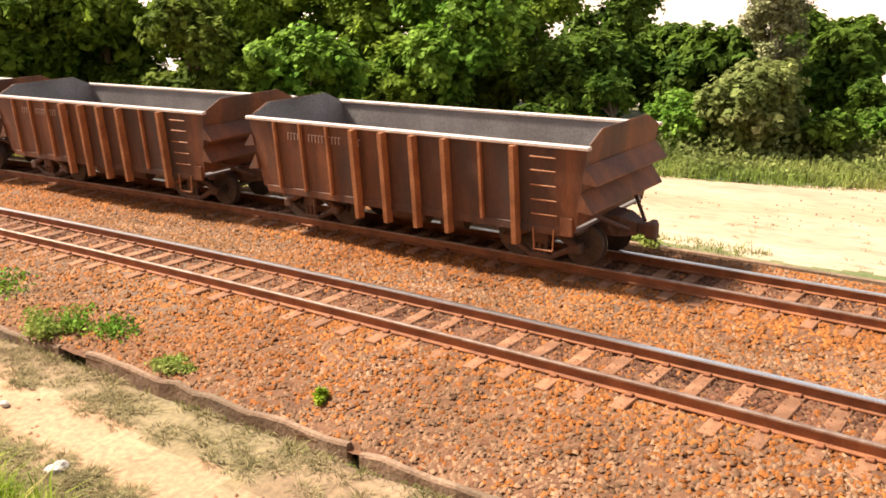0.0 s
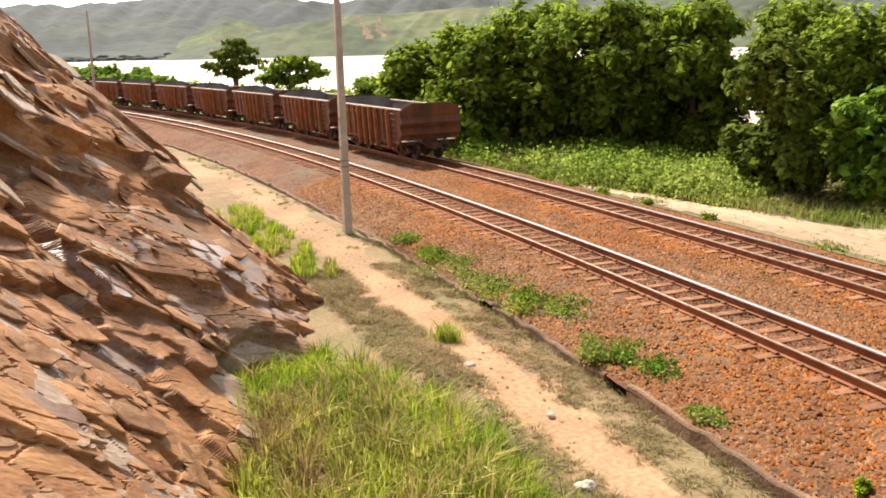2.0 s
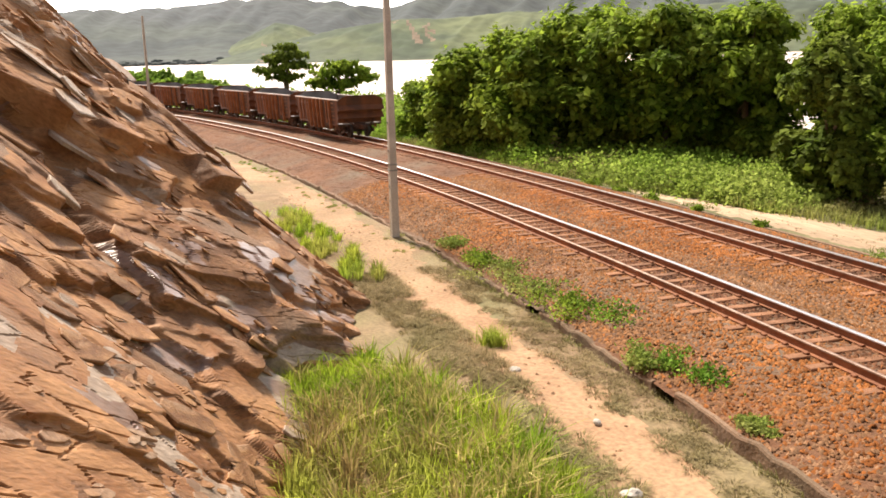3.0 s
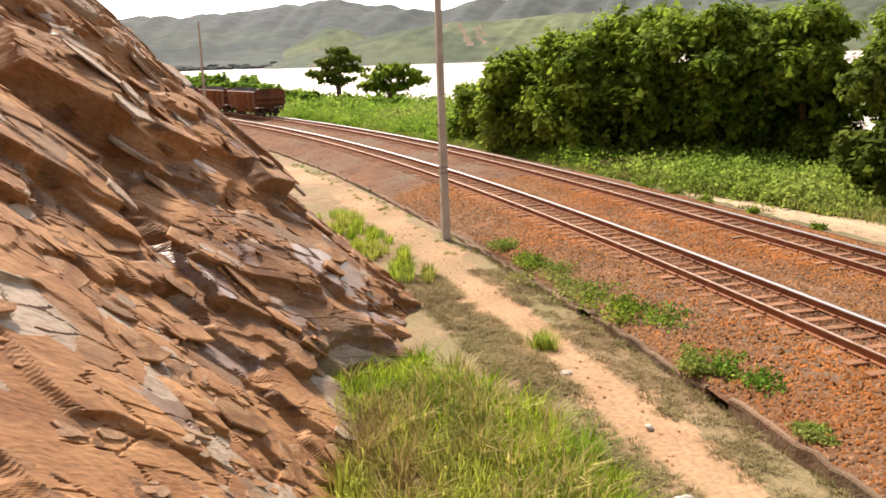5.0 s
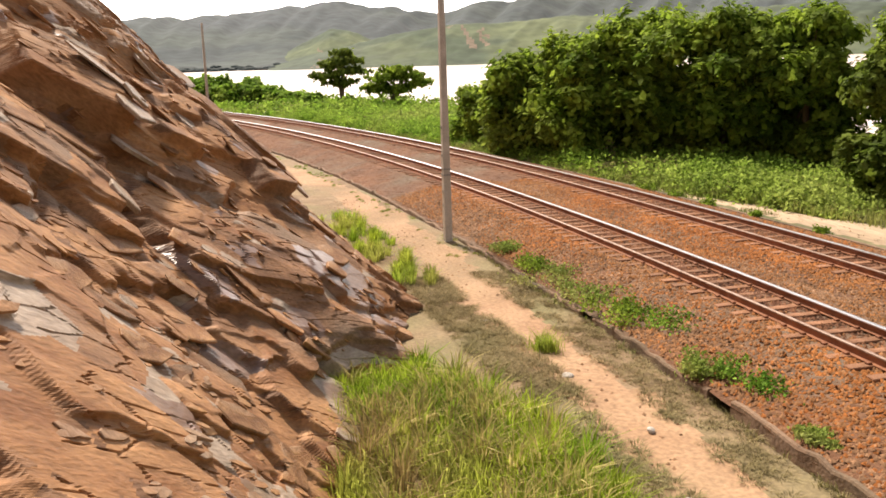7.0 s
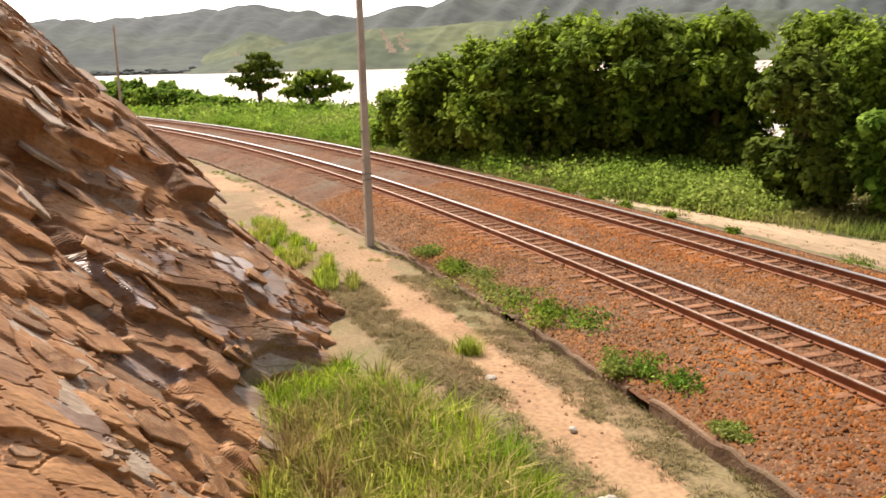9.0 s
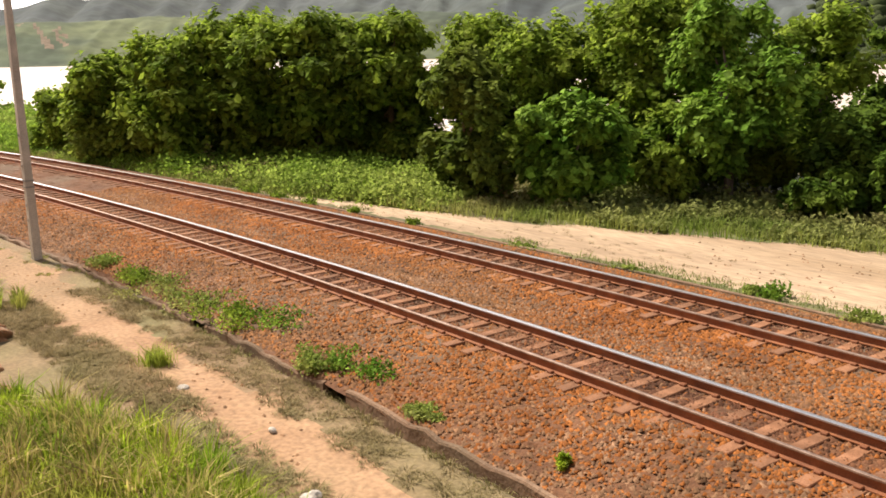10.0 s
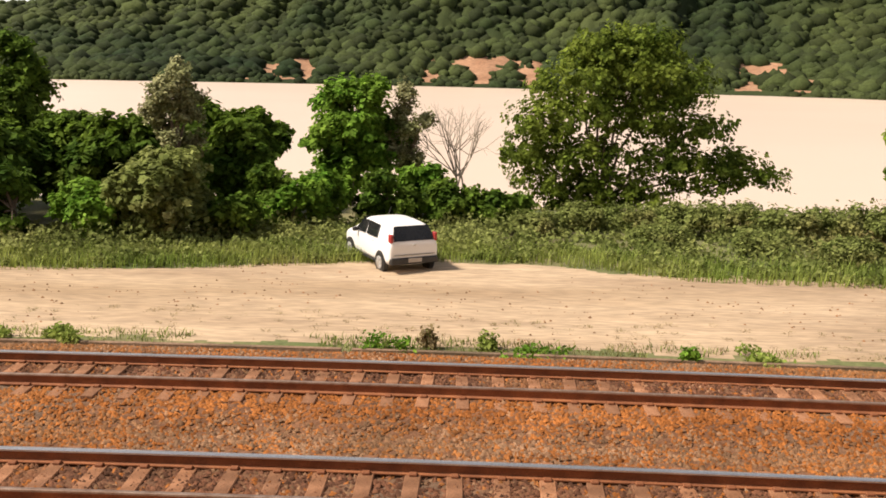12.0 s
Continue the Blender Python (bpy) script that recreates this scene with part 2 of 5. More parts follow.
def thing(name, label, category, group="", at=(0, 0, 0)):
    e = new(name)
    e.empty_display_size = 0.2
    e.location = at
    return tagged(e, label, category, group)


# The railway bends round a far centre; places along it are given by arc length s, offset r and height z.
R0, CX, CY = 258.0, -8.0, -247.45


def P(s, r, z=0.0):
    a = s / R0
    return Vector((CX + (R0 + r) * math.sin(a), CY + (R0 + r) * math.cos(a), z))


def PS(s, r, z):
    a = np.asarray(s) / R0
    return np.stack([CX + (R0 + np.asarray(r)) * np.sin(a), CY + (R0 + np.asarray(r)) * np.cos(a), np.asarray(z) + 0 * a], -1)


def to_sr(x, y):
    return R0 * np.arctan2(x - CX, y - CY), np.hypot(x - CX, y - CY) - R0


def fbm(x, y, scale, octaves=4, seed=0):
    """Smooth value noise on arrays."""
    out, amp, tot = 0, 1.0, 0
    g = np.random.default_rng(seed).random((128, 128))
    for k in range(octaves):
        u, v = x / scale * 2 ** k + 17.3 * k, y / scale * 2 ** k + 9.1 * k
        i, j = np.floor(u).astype(int), np.floor(v).astype(int)
        f, h = u - i, v - j
        f, h = f * f * (3 - 2 * f), h * h * (3 - 2 * h)
        w = lambda a, b: g[(i + a) % 128, (j + b) % 128]
        out = out + amp * ((w(0, 0) * (1 - f) + w(1, 0) * f) * (1 - h) + (w(0, 1) * (1 - f) + w(1, 1) * f) * h)
        tot += amp
        amp *= 0.5
    return out / tot - 0.5


def grid_faces(n, m):
    i, j = np.meshgrid(np.arange(n - 1), np.arange(m - 1), indexing="ij")
    a = (i * m + j).ravel()
    return np.stack([a, a + m, a + m + 1, a + 1], -1)


def leaf_arrays(c, size, up=0.4, long=1.6, out=None):
    """Folded leaves at the points c: four corners and two triangles each."""
    n = len(c)
    d = rng.normal(size=(n, 3))
    if out is not None:
        d += out * 2.0
    d[:, 2] += up
    d /= np.linalg.norm(d, axis=1)[:, None]
    t = rng.normal(size=(n, 3))
    t -= d * (t * d).sum(1)[:, None]
    t /= np.linalg.norm(t, axis=1)[:, None]
    b = np.cross(d, t)
    s = np.asarray(size).reshape(-1, 1)
    v = np.stack([c - t * s * long / 2, c + b * s / 2 + d * s * 0.12, c + t * s * long / 2, c - b * s / 2 + d * s * 0.12], 1).reshape(-1, 3)
    k = np.arange(n)[:, None] * 4
    return v, np.concatenate([k + [0, 1, 2], k + [0, 2, 3]])


def tri_object(name, v, f, mat, parent=None, label=""):
    me = bpy.data.meshes.new(name)
    me.vertices.add(len(v))
    me.vertices.foreach_set("co", np.ascontiguousarray(v, dtype=np.float32).ravel())
    k = f.shape[1]
    me.loops.add(f.size)
    me.loops.foreach_set("vertex_index", f.ravel().astype(np.int32))
    me.polygons.add(len(f))
    me.polygons.foreach_set("loop_start", np.arange(0, f.size, k, dtype=np.int32))
    me.update(calc_edges=True)
    me.validate()
    me.materials.append(mat)
    ob = new(name, me)
    if parent:
        ob.parent = parent
    if label:
        ob["label"] = label
    return ob


def blade_arrays(base, height, width, lean=0.35):
    """Grass blades: a narrow two-piece strip each, bent over to one side."""
    n = len(base)
    a = rng.uniform(0, 2 * math.pi, n)
    side = np.stack([np.cos(a), np.sin(a), 0 * a], -1)
    go = np.stack([-np.sin(a), np.cos(a), 0 * a], -1) * (rng.uniform(0.1, 1, n) * lean)[:, None]
    h, w = np.asarray(height).reshape(-1, 1), np.asarray(width).reshape(-1, 1)
    z = np.array([0, 0, 1.0])
    mid, tip = base + (z * 0.6 + go * 0.35) * h, base + (z + go * 1.2) * h
    v = np.stack([base - side * w / 2, base + side * w / 2, mid + side * w * 0.4, mid - side * w * 0.4, tip], 1).reshape(-1, 3)
    k = np.arange(n)[:, None] * 5
    return v, np.concatenate([k + [0, 1, 2], k + [0, 2, 3], k + [3, 2, 4]])


def cluster_points(blobs, clusters, per, spread, shell=0.7):
    """Leaf places in small clusters on the outer shells of ellipsoids (x, y, z, rx, ry, rz)."""
    b = np.array(blobs, float)
    wgt = (b[:, 3] * b[:, 4] * b[:, 5]) ** (2 / 3)
    k = rng.choice(len(b), clusters, p=wgt / wgt.sum())
    d = rng.normal(size=(clusters, 3))
    d /= np.linalg.norm(d, axis=1)[:, None]
    q = b[k, :3] + d * b[k, 3:] * rng.uniform(shell, 1.12, clusters)[:, None]
    w = d + rng.normal(0, 0.45, (clusters, 3)) + [0, 0, 0.45]
    w *= rng.uniform(0.6, 1.5, (clusters, 1)) / np.linalg.norm(w, axis=1)[:, None]
    t = rng.uniform(-0.7, 1.0, (clusters, per, 1))
    o = (w[:, None] * t + rng.normal(0, 0.30, (clusters, per, 3)) * (1.15 - 0.55 * t)) * spread
    return (q[:, None] + o).reshape(-1, 3), np.repeat(d, per, 0)


# ---- large structure ----
FAR_C, NEAR_C = 3.24, -0.535  # offsets of the two track centres


def ground_height(s, r):
    z = np.full(np.shape(r), -0.62) + 0 * s
    z = np.where((r > -3.2) & (r < 5.9), -0.95, z)
    z = np.where((r > -3.66) & (r <= -3.2), -0.85, z)
    z = np.where(r > 24, -0.62 - np.clip((r - 24) / 22, 0, 1.3) ** 1.3 * 3.8, z)
    n = fbm(s, r, 3.0, 4, 3) * 0.16 + fbm(s, r, 0.5, 3, 4) * 0.06
    rutted = fbm(s * 0.12, r, 0.7, 3, 5) * 0.10
    return z + np.where((r > -3.2) & (r < 5.9), 0, np.where((r > 6.4) & (r < 14), rutted + n * 0.25, n))


def build_ground():
    s = np.concatenate([np.linspace(-420, -75, 70), np.linspace(-72, 22, 380), np.linspace(25, 90, 30)])
    r = np.concatenate([np.linspace(-14, -7, 8), np.linspace(-6.8, -3.8, 34), [-3.69, -3.65, -3.4, -3.25, -3.15, 0, 3, 5.8, 5.95], np.linspace(6.1, 14.5, 70), np.linspace(15, 60, 50)])
    S, Rr = np.meshgrid(s, r, indexing="ij")
    v = PS(S.ravel(), Rr.ravel(), ground_height(S, Rr).ravel())
    ob = mesh_object("ground", v, grid_faces(len(s), len(r)), M_DIRT, smooth=True)
    me = ob.data
    me.materials.append(M_ROAD)
    me.materials.append(M_GROUND)
    me.materials.append(M_VERGE)
    c = np.empty(len(me.polygons) * 3)
    me.polygons.foreach_get("center", c)
    c = c.reshape(-1, 3)
    ss, rr = to_sr(c[:, 0], c[:, 1])
    edge = np.interp(c[:, 0], [-36, -33, -28.7, -21.6, -13.6, -6, -1, 2.5, 6, 40], [6.6, 7.1, 7.6, 8.7, 12.0, 13.4, 14.8, 14.8, 13.6, 13.6]) + fbm(ss, rr, 1.5, 3, 8) * 1.2
    road = (rr > 6.7 + fbm(ss, rr, 0.8, 3, 9) * 0.7) & (rr < edge)
    k = np.where(road, 1, np.where(rr > 5.5, 2, np.where(np.abs(rr + 5.0 + fbm(ss, 0 * ss, 5, 2, 15) * 1.2) > 0.62 + fbm(ss, rr, 0.9, 3, 16) * 0.7, 3, 0)))
    me.polygons.foreach_set("material_index", k.astype(np.int32))
    tagged(ob, "pale sandy ground with a dirt road and a footpath", "ground", kind="structure")


def ballast_height(s, r):
    z = np.interp(r, [-3.45, -3.2, -2.1, -1.75, 0.75, 1.35, 2.0, 4.5, 4.9, 5.9, 6.1], [-0.62, -0.55, -0.30, -0.198, -0.198, -0.31, -0.198, -0.198, -0.25, -0.62, -0.8])
    return z + fbm(s, r, 0.9, 2, 12) * 0.05


def build_ballast():
    s = np.concatenate([np.linspace(-300, -70, 160), np.linspace(-69.5, 22, 700), np.linspace(23, 90, 60)])
    r = np.linspace(-3.45, 6.1, 110)
    S, Rr = np.meshgrid(s, r, indexing="ij")
    z = ballast_height(S, Rr) + rng.normal(0, 0.012, S.shape)
    ob = mesh_object("ballast_bed", PS(S.ravel(), Rr.ravel(), z.ravel()), grid_faces(len(s), len(r)), M_BALLAST)
    tagged(ob, "rust-stained crushed stone ballast under the rails", "ballast", kind="structure")
    # loose stones, denser close by
    n = 160000
    s = 19 - 46 * rng.random(n) ** 1.2
    r = rng.uniform(-3.35, 5.7, n)
    size = rng.uniform(0.024, 0.05, n)
    c = PS(s, r, ballast_height(s, r) + size * 0.1)
    a0 = rng.uniform(0, 6.28, (n, 1)) + np.arange(4) * 1.571 + rng.normal(0, 0.25, (n, 4))
    q0 = rng.uniform(0.7, 1.35, (n, 4))
    ring = np.stack([np.cos(a0) * q0, np.sin(a0) * q0, rng.uniform(-0.5, 0.25, (n, 4))], -1)
    peak = np.stack([rng.normal(0, 0.35, n), rng.normal(0, 0.35, n), rng.uniform(0.55, 1.15, n)], -1)[:, None]
    f0 = np.array([[0, 1, 4], [1, 2, 4], [2, 3, 4], [3, 0, 4]])
    v = c[:, None] + np.concatenate([ring, peak], 1) * size[:, None, None]
    grey = np.interp(r, [-3.3, -2.3, -1.7, -1.2, 0.4, 0.9, 1.3, 1.7, 2.0, 2.6, 3.8, 4.6, 5.6], [0.9, 0.72, 0.45, 0.3, 0.45, 0.65, 0.7, 0.35, 0.1, 0.1, 0.6, 0.6, 0.8])
    pick = rng.random(n) < grey + fbm(s, r, 2.5, 3, 14) * 0.6 - 0.05
    inner = (np.minimum(np.abs(r - NEAR_C), np.abs(r - FAR_C)) < 0.5) & (rng.random(n) < 0.85)
    for k, mat, name, lab in ((inner, M_STONED, "dark_ballast_stones", "dark red-brown crushed stones between the rails"), (~pick & ~inner, M_STONE, "rusty_ballast_stones", "rust-orange crushed stones round the rails"), (pick & ~inner, M_STONEG, "grey_ballast_stones", "grey-brown crushed stones between the tracks")):
        q = v[k]
        f = (np.arange(len(q))[:, None, None] * 5 + f0[None]).reshape(-1, 3)
        tagged(tri_object(name, q.reshape(-1, 3), f, mat), lab, "stones", kind="stuff")


def sweep(profile, s):
    """A bar of the given (r, z) outline along the bend."""
    pr = np.array(profile)
    v = np.concatenate([PS(np.full(len(pr), q), pr[:, 0], pr[:, 1]) for q in s])
    n, m = len(s), len(pr)
    f = [(i * m + j, i * m + (j + 1) % m, (i + 1) * m + (j + 1) % m, (i + 1) * m + j) for i in range(n - 1) for j in range(m)]
    return v, f + [tuple(range(m))[::-1], tuple(range((n - 1) * m, n * m))]


def build_track(name, centre, label):
    tr = thing(name, label, "railway track", "railway tracks")
    span = np.concatenate([np.linspace(-300, -110, 40), np.linspace(-105, 90, 160)])
    for side in (-0.535, 0.535):
        k = centre + side
        web = [(k - 0.065, -0.165), (k + 0.065, -0.165), (k + 0.065, -0.15), (k + 0.012, -0.135), (k + 0.012, -0.045), (k + 0.034, -0.038),
               (k + 0.034, -0.008), (k - 0.034, -0.008), (k - 0.034, -0.038), (k - 0.012, -0.045), (k - 0.012, -0.135), (k - 0.065, -0.15)]
        rail = mesh_object("rail", *sweep(web, span), M_RAILSIDE, tr, "rust-brown steel rail")
        # the outer rail of the bend glares; this is put into a broader, brighter head
        e = 0.053 if side > 0 else 0.037
        head = [(k - e, -0.02), (k + e, -0.02), (k + e - 0.003, 0.0), (k + 0.014, 0.005), (k - 0.014, 0.005), (k - e + 0.003, 0.0)]
        mesh_object("running_surface", *sweep(head, span), M_RAILTOP if side > 0 else M_RAILDULL, rail, "polished bright steel running surface" if side > 0 else "dull brown-grey running surface")
    bm = boxed(-0.1, 0.1, -1.0, 1.0, -0.32, -0.168, 0.012)
    first = part("sleeper", bm, M_SLEEPER, tr)
    clips = []
    for y in (-0.62, -0.45, 0.45, 0.62):
        clips.append(part("rail_clip", boxed(-0.05, 0.05, y - 0.04, y + 0.04, -0.17, -0.13, 0.01), M_RAILSIDE, first))
    s, k = 17.0, 0
    while s > -112:
        o = first if k == 0 else first.copy()
        if k:
            scene.collection.objects.link(o)
            for e in clips if s > -12 else ():
                e = e.copy()
                e.parent = o
                scene.collection.objects.link(e)
        o.location = P(s, centre, random.uniform(-0.004, 0.012))
        o.rotation_euler = (random.uniform(-0.01, 0.01), 0, -s / R0 + random.uniform(-0.03, 0.03))
        s -= 0.545 + random.uniform(-0.025, 0.025)
        k += 1


def build_kerb():
    s = np.linspace(-75, 20, 240)
    tagged(k := new("drain_kerb"), "weathered concrete drain wall between footpath and ballast", "kerb", kind="structure")
    for a, b, r0, lift in ((-75, -27, -3.46, 0), (-26.8, -9.3, -3.5, -0.02), (-9.1, -4.2, -3.42, -0.02), (-3.9, 1.5, -3.40, 0.02), (1.55, 8, -3.42, 0.01), (8.05, 24, -3.45, 0.0)):
        q = np.arange(a, b, 0.35)
        w = rng.normal(0, 0.012, len(q))
        h = -0.575 + lift * 1.2 + rng.normal(0, 0.03, len(q))
        prof = lambda i: PS(np.full(6, q[i]), r0 + w[i] + np.array([-0.05, 0.05, 0.05, 0.035, -0.03, -0.05]), np.array([-0.9, -0.9, h[i] - 0.03, h[i], h[i], h[i] - 0.03]))
        v = np.concatenate([prof(i) for i in range(len(q))])
        f = [(i * 6 + j, i * 6 + (j + 1) % 6, i * 6 + 6 + (j + 1) % 6, i * 6 + 6 + j) for i in range(len(q) - 1) for j in range(6)]
        f += [(5, 4, 3, 2, 1, 0), tuple(range((len(q) - 1) * 6, len(q) * 6))]
        mesh_object("kerb_block", v, f, M_CONC, k)
    tagged(k2 := new("road_kerb"), "low dark concrete edging between ballast and road", "kerb", kind="structure")
    for a, b in ((-60, -30), (-29.8, -8), (-7.8, 6), (6.2, 24)):
        q = np.linspace(a, b, 30)
        mesh_object("edging_block", *sweep([(6.02, -0.9), (6.16, -0.9), (6.15, -0.53), (6.03, -0.53)], q), M_CONC, k2)


def build_water_and_hills():
    a = np.radians(np.linspace(-135, 75, 106))
    d = np.array([20, 60, 150, 300, 600, 1200, 2500, 4500])
    A, D = np.meshgrid(a, d, indexing="ij")
    v = np.stack([np.sin(A) * D, np.cos(A) * D, np.full(A.shape, -4.0)], -1).reshape(-1, 3)
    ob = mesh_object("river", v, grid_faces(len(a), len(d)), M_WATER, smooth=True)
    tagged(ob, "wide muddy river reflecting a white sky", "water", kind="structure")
    az = np.linspace(-135, 75, 841)
    t = np.concatenate([np.linspace(0, 0.25, 22), np.linspace(0.27, 1.15, 60), np.linspace(1.2, 2.0, 12)])
    AZ, T = np.meshgrid(az, t, indexing="ij")
    shore = np.interp(AZ, [-135, -60, -42, -28, 75], [1100, 1100, 800, 430, 430]) + fbm(AZ, 0 * AZ, 6, 3, 21) * 40
    crest = np.interp(AZ, [-135, -100, -94.5, -90, -87.2, -84.5, -79.8, -77.1, -75.3, -71, -68, -60, -45, -38, -31, -28, -25, -22.5, -19, -10, 0, 20, 45, 75],
                      [2.4, 2.3, 2.4, 2.4, 2.9, 3.15, 3.05, 2.75, 3.1, 3.3, 3.5, 4.2, 4.2, 3.6, 2.8, 2.4, 2.3, 2.6, 4.0, 6.5, 8, 8, 7, 7])
    D = shore * (1 + T * 0.9)
    top = np.tan(np.radians(crest)) * shore * 1.75 + 8.7
    ridge = np.clip((T - 0.02) / 0.85, 0, 1) ** 1.25
    comb = 1 - 2.6 * np.abs(fbm(AZ * 1.1 - T * 5, T * 1.2, 5, 4, 22))  # ridged spurs that run down to the shore
    spur = 1 + (comb - 0.45) * 0.75 * np.sin(np.clip(T, 0, 1) * math.pi)
    z = -4.6 + np.minimum(T / 0.02, 1) * 1.6 + top * ridge * spur + fbm(AZ, T * 8, 0.7, 3, 23) * 10 * np.clip(T * 2.5, 0, 1)
    z = np.where(T > 1, z - (T - 1) * top * 0.5, z)
    X, Y = np.sin(np.radians(AZ)) * D, np.cos(np.radians(AZ)) * D
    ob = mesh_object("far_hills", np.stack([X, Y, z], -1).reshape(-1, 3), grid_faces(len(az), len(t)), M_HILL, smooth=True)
    me = ob.data
    me.materials.append(M_WOOD)
    me.materials.append(M_SCAR)
    Q = (AZ[:-1, :-1] + 0.08).ravel()
    TT = T[:-1, :-1].ravel()
    nz = fbm(Q * 1.0, TT * 20, 1.2, 3, 25)
    k = np.zeros(len(Q), int)
    k = np.where(Q > -29, 1, k)
    k = np.where((nz > 0.0) & (TT < 0.16) & (TT > 0.03) & (((Q > -12.5) & (Q < -8)) | ((Q > 16) & (Q < 22)) | ((Q > -1.5) & (Q < 6))), 2, k)
    me.polygons.foreach_set("material_index", k.astype(np.int32))
    tagged(ob, "hazy green hills with bare earth scars beyond the river", "hills", kind="structure")
    # grassy spurs that run out before the range: crest by bearing, distance of the crest
    for az1, rise1, far in (((-88.4, -87.7, -86, -83.8, -82.6, -81.5, -79.5), (-0.1, 0.05, 0.94, 2.04, 1.91, 1.45, 0.3), 1330),
                            ((-87.6, -86.9, -84.7, -83.1, -79.4, -76.1, -73, -69.6, -64, -56, -50, -44, -40), (-0.1, 0.05, 0.64, 0.92, 1.75, 2.12, 2.12, 2.44, 2.2, 2.6, 2.4, 1.6, 0.0), 1180)):
        q = np.linspace(az1[0], az1[-1], 300)
        d = np.linspace(0, 1.5, 50)
        QA, QD = np.meshgrid(q, d, indexing="ij")
        top1 = np.tan(np.radians(np.interp(QA, az1, rise1))) * far + 6
        fold = 1 - 2.2 * np.abs(fbm(QA - QD * 2.5, QD * 1.6, 2.6, 4, 27))
        up = np.where(QD < 1, np.clip(QD, 0, 1) ** 1.1, 1 - (QD - 1) * 0.8)
        zz = -4.5 + top1 * up * (1 + (fold - 0.55) * 0.3 * np.sin(np.clip(QD, 0, 1) * math.pi)) + fbm(QA, QD * 6, 0.5, 3, 28) * 3 * np.clip(QD * 3, 0, 1)
        dd = far - 190 + QD * 190
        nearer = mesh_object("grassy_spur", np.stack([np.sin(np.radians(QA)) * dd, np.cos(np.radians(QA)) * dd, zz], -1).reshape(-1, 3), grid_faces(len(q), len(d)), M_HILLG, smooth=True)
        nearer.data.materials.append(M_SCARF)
        qa, qd = QA[:-1, :-1].ravel(), QD[:-1, :-1].ravel()
        soft = fbm(qa, qd * 3, 1.0, 4, 26)
        bare = (np.abs(qa + 75.5 - (0.6 - qd) * 2.2 + soft * 2) < 0.28 + soft * 0.6) & (qd > 0.35) & (qd < 0.92) | (np.abs(qa + 84.6 + soft * 3) < 0.7) & (qd > 0.12) & (qd < 0.34 + soft) | (np.abs(qa + 74.2 - (0.6 - qd) * 1.5 + soft * 2) < 0.16) & (qd > 0.4) & (qd < 0.85)
        nearer.data.polygons.foreach_set("material_index", bare.astype(np.int32))
        tagged(nearer, "green grassy spur with bare earth slips beyond the river", "hills", kind="structure")
    # woods on the nearer slope
    n = 9000
    qa, qt = rng.uniform(-31, 34, n), rng.random(n) ** 1.6 * 0.95 + 0.015
    i = np.interp(qa, az, np.arange(len(az))).astype(int).clip(0, len(az) - 2)
    j = np.interp(qt, t, np.arange(len(t))).astype(int).clip(0, len(t) - 2)
    G = np.stack([X, Y, z], -1)
    fa, ft = rng.random((n, 1)), rng.random((n, 1))
    c = (G[i, j] * (1 - fa) + G[i + 1, j] * fa) * (1 - ft) + (G[i, j + 1] * (1 - fa) + G[i + 1, j + 1] * fa) * ft
    bare = nz.reshape(len(az) - 1, len(t) - 1)[i, j]
    scar = (bare > 0.0) & (qt < 0.16) & (((qa > -12.5) & (qa < -8)) | ((qa > 16) & (qa < 22)) | ((qa > -1.5) & (qa < 6)))
    c = c[~scar]
    qt, n = qt[~scar], int((~scar).sum())
    bm = bmesh.new()
    bmesh.ops.create_icosphere(bm, subdivisions=1, radius=1)
    bv, bf = np.array([q.co[:] for q in bm.verts]), np.array([[q.index for q in f.verts] for f in bm.faces])
    bm.free()
    size = rng.uniform(1.2, 2.4, (n, 1, 1)) ** 2 * np.where(qt < 0.06, 0.5, 1)[:, None, None]
    lump = rng.uniform(0.7, 1.25, (n, len(bv), 1))
    v = c[:, None] + bv[None] * lump * size * [1.15, 1.15, 1.0]
    f = (np.arange(n)[:, None, None] * len(bv) + bf[None]).reshape(-1, 3)
    tagged(tri_object("far_woods", v.reshape(-1, 3), f, M_WOOD), "dense dark green woods on the hillside across the river", "woods", kind="stuff")
    n = 500
    qa, qt = rng.uniform(-100, -60, n), rng.random(n) ** 3 * 0.07 + 0.008
    i, j = np.searchsorted(az, qa).clip(1, len(az) - 1), np.searchsorted(t, qt).clip(1, len(t) - 1)
    c = np.stack([X[i, j], Y[i, j], z[i, j]], -1)
    v = c[:, None] + bv[None] * rng.uniform(0.7, 1.25, (n, len(bv), 1)) * rng.uniform(2, 5, (n, 1, 1)) * [1.6, 1.6, 0.8]
    f = (np.arange(n)[:, None, None] * len(bv) + bf[None]).reshape(-1, 3)
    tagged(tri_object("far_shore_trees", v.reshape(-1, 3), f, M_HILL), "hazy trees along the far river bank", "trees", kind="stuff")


# The rock cutting: a slope that rises from its foot beside the footpath.
TILT = radians(50)


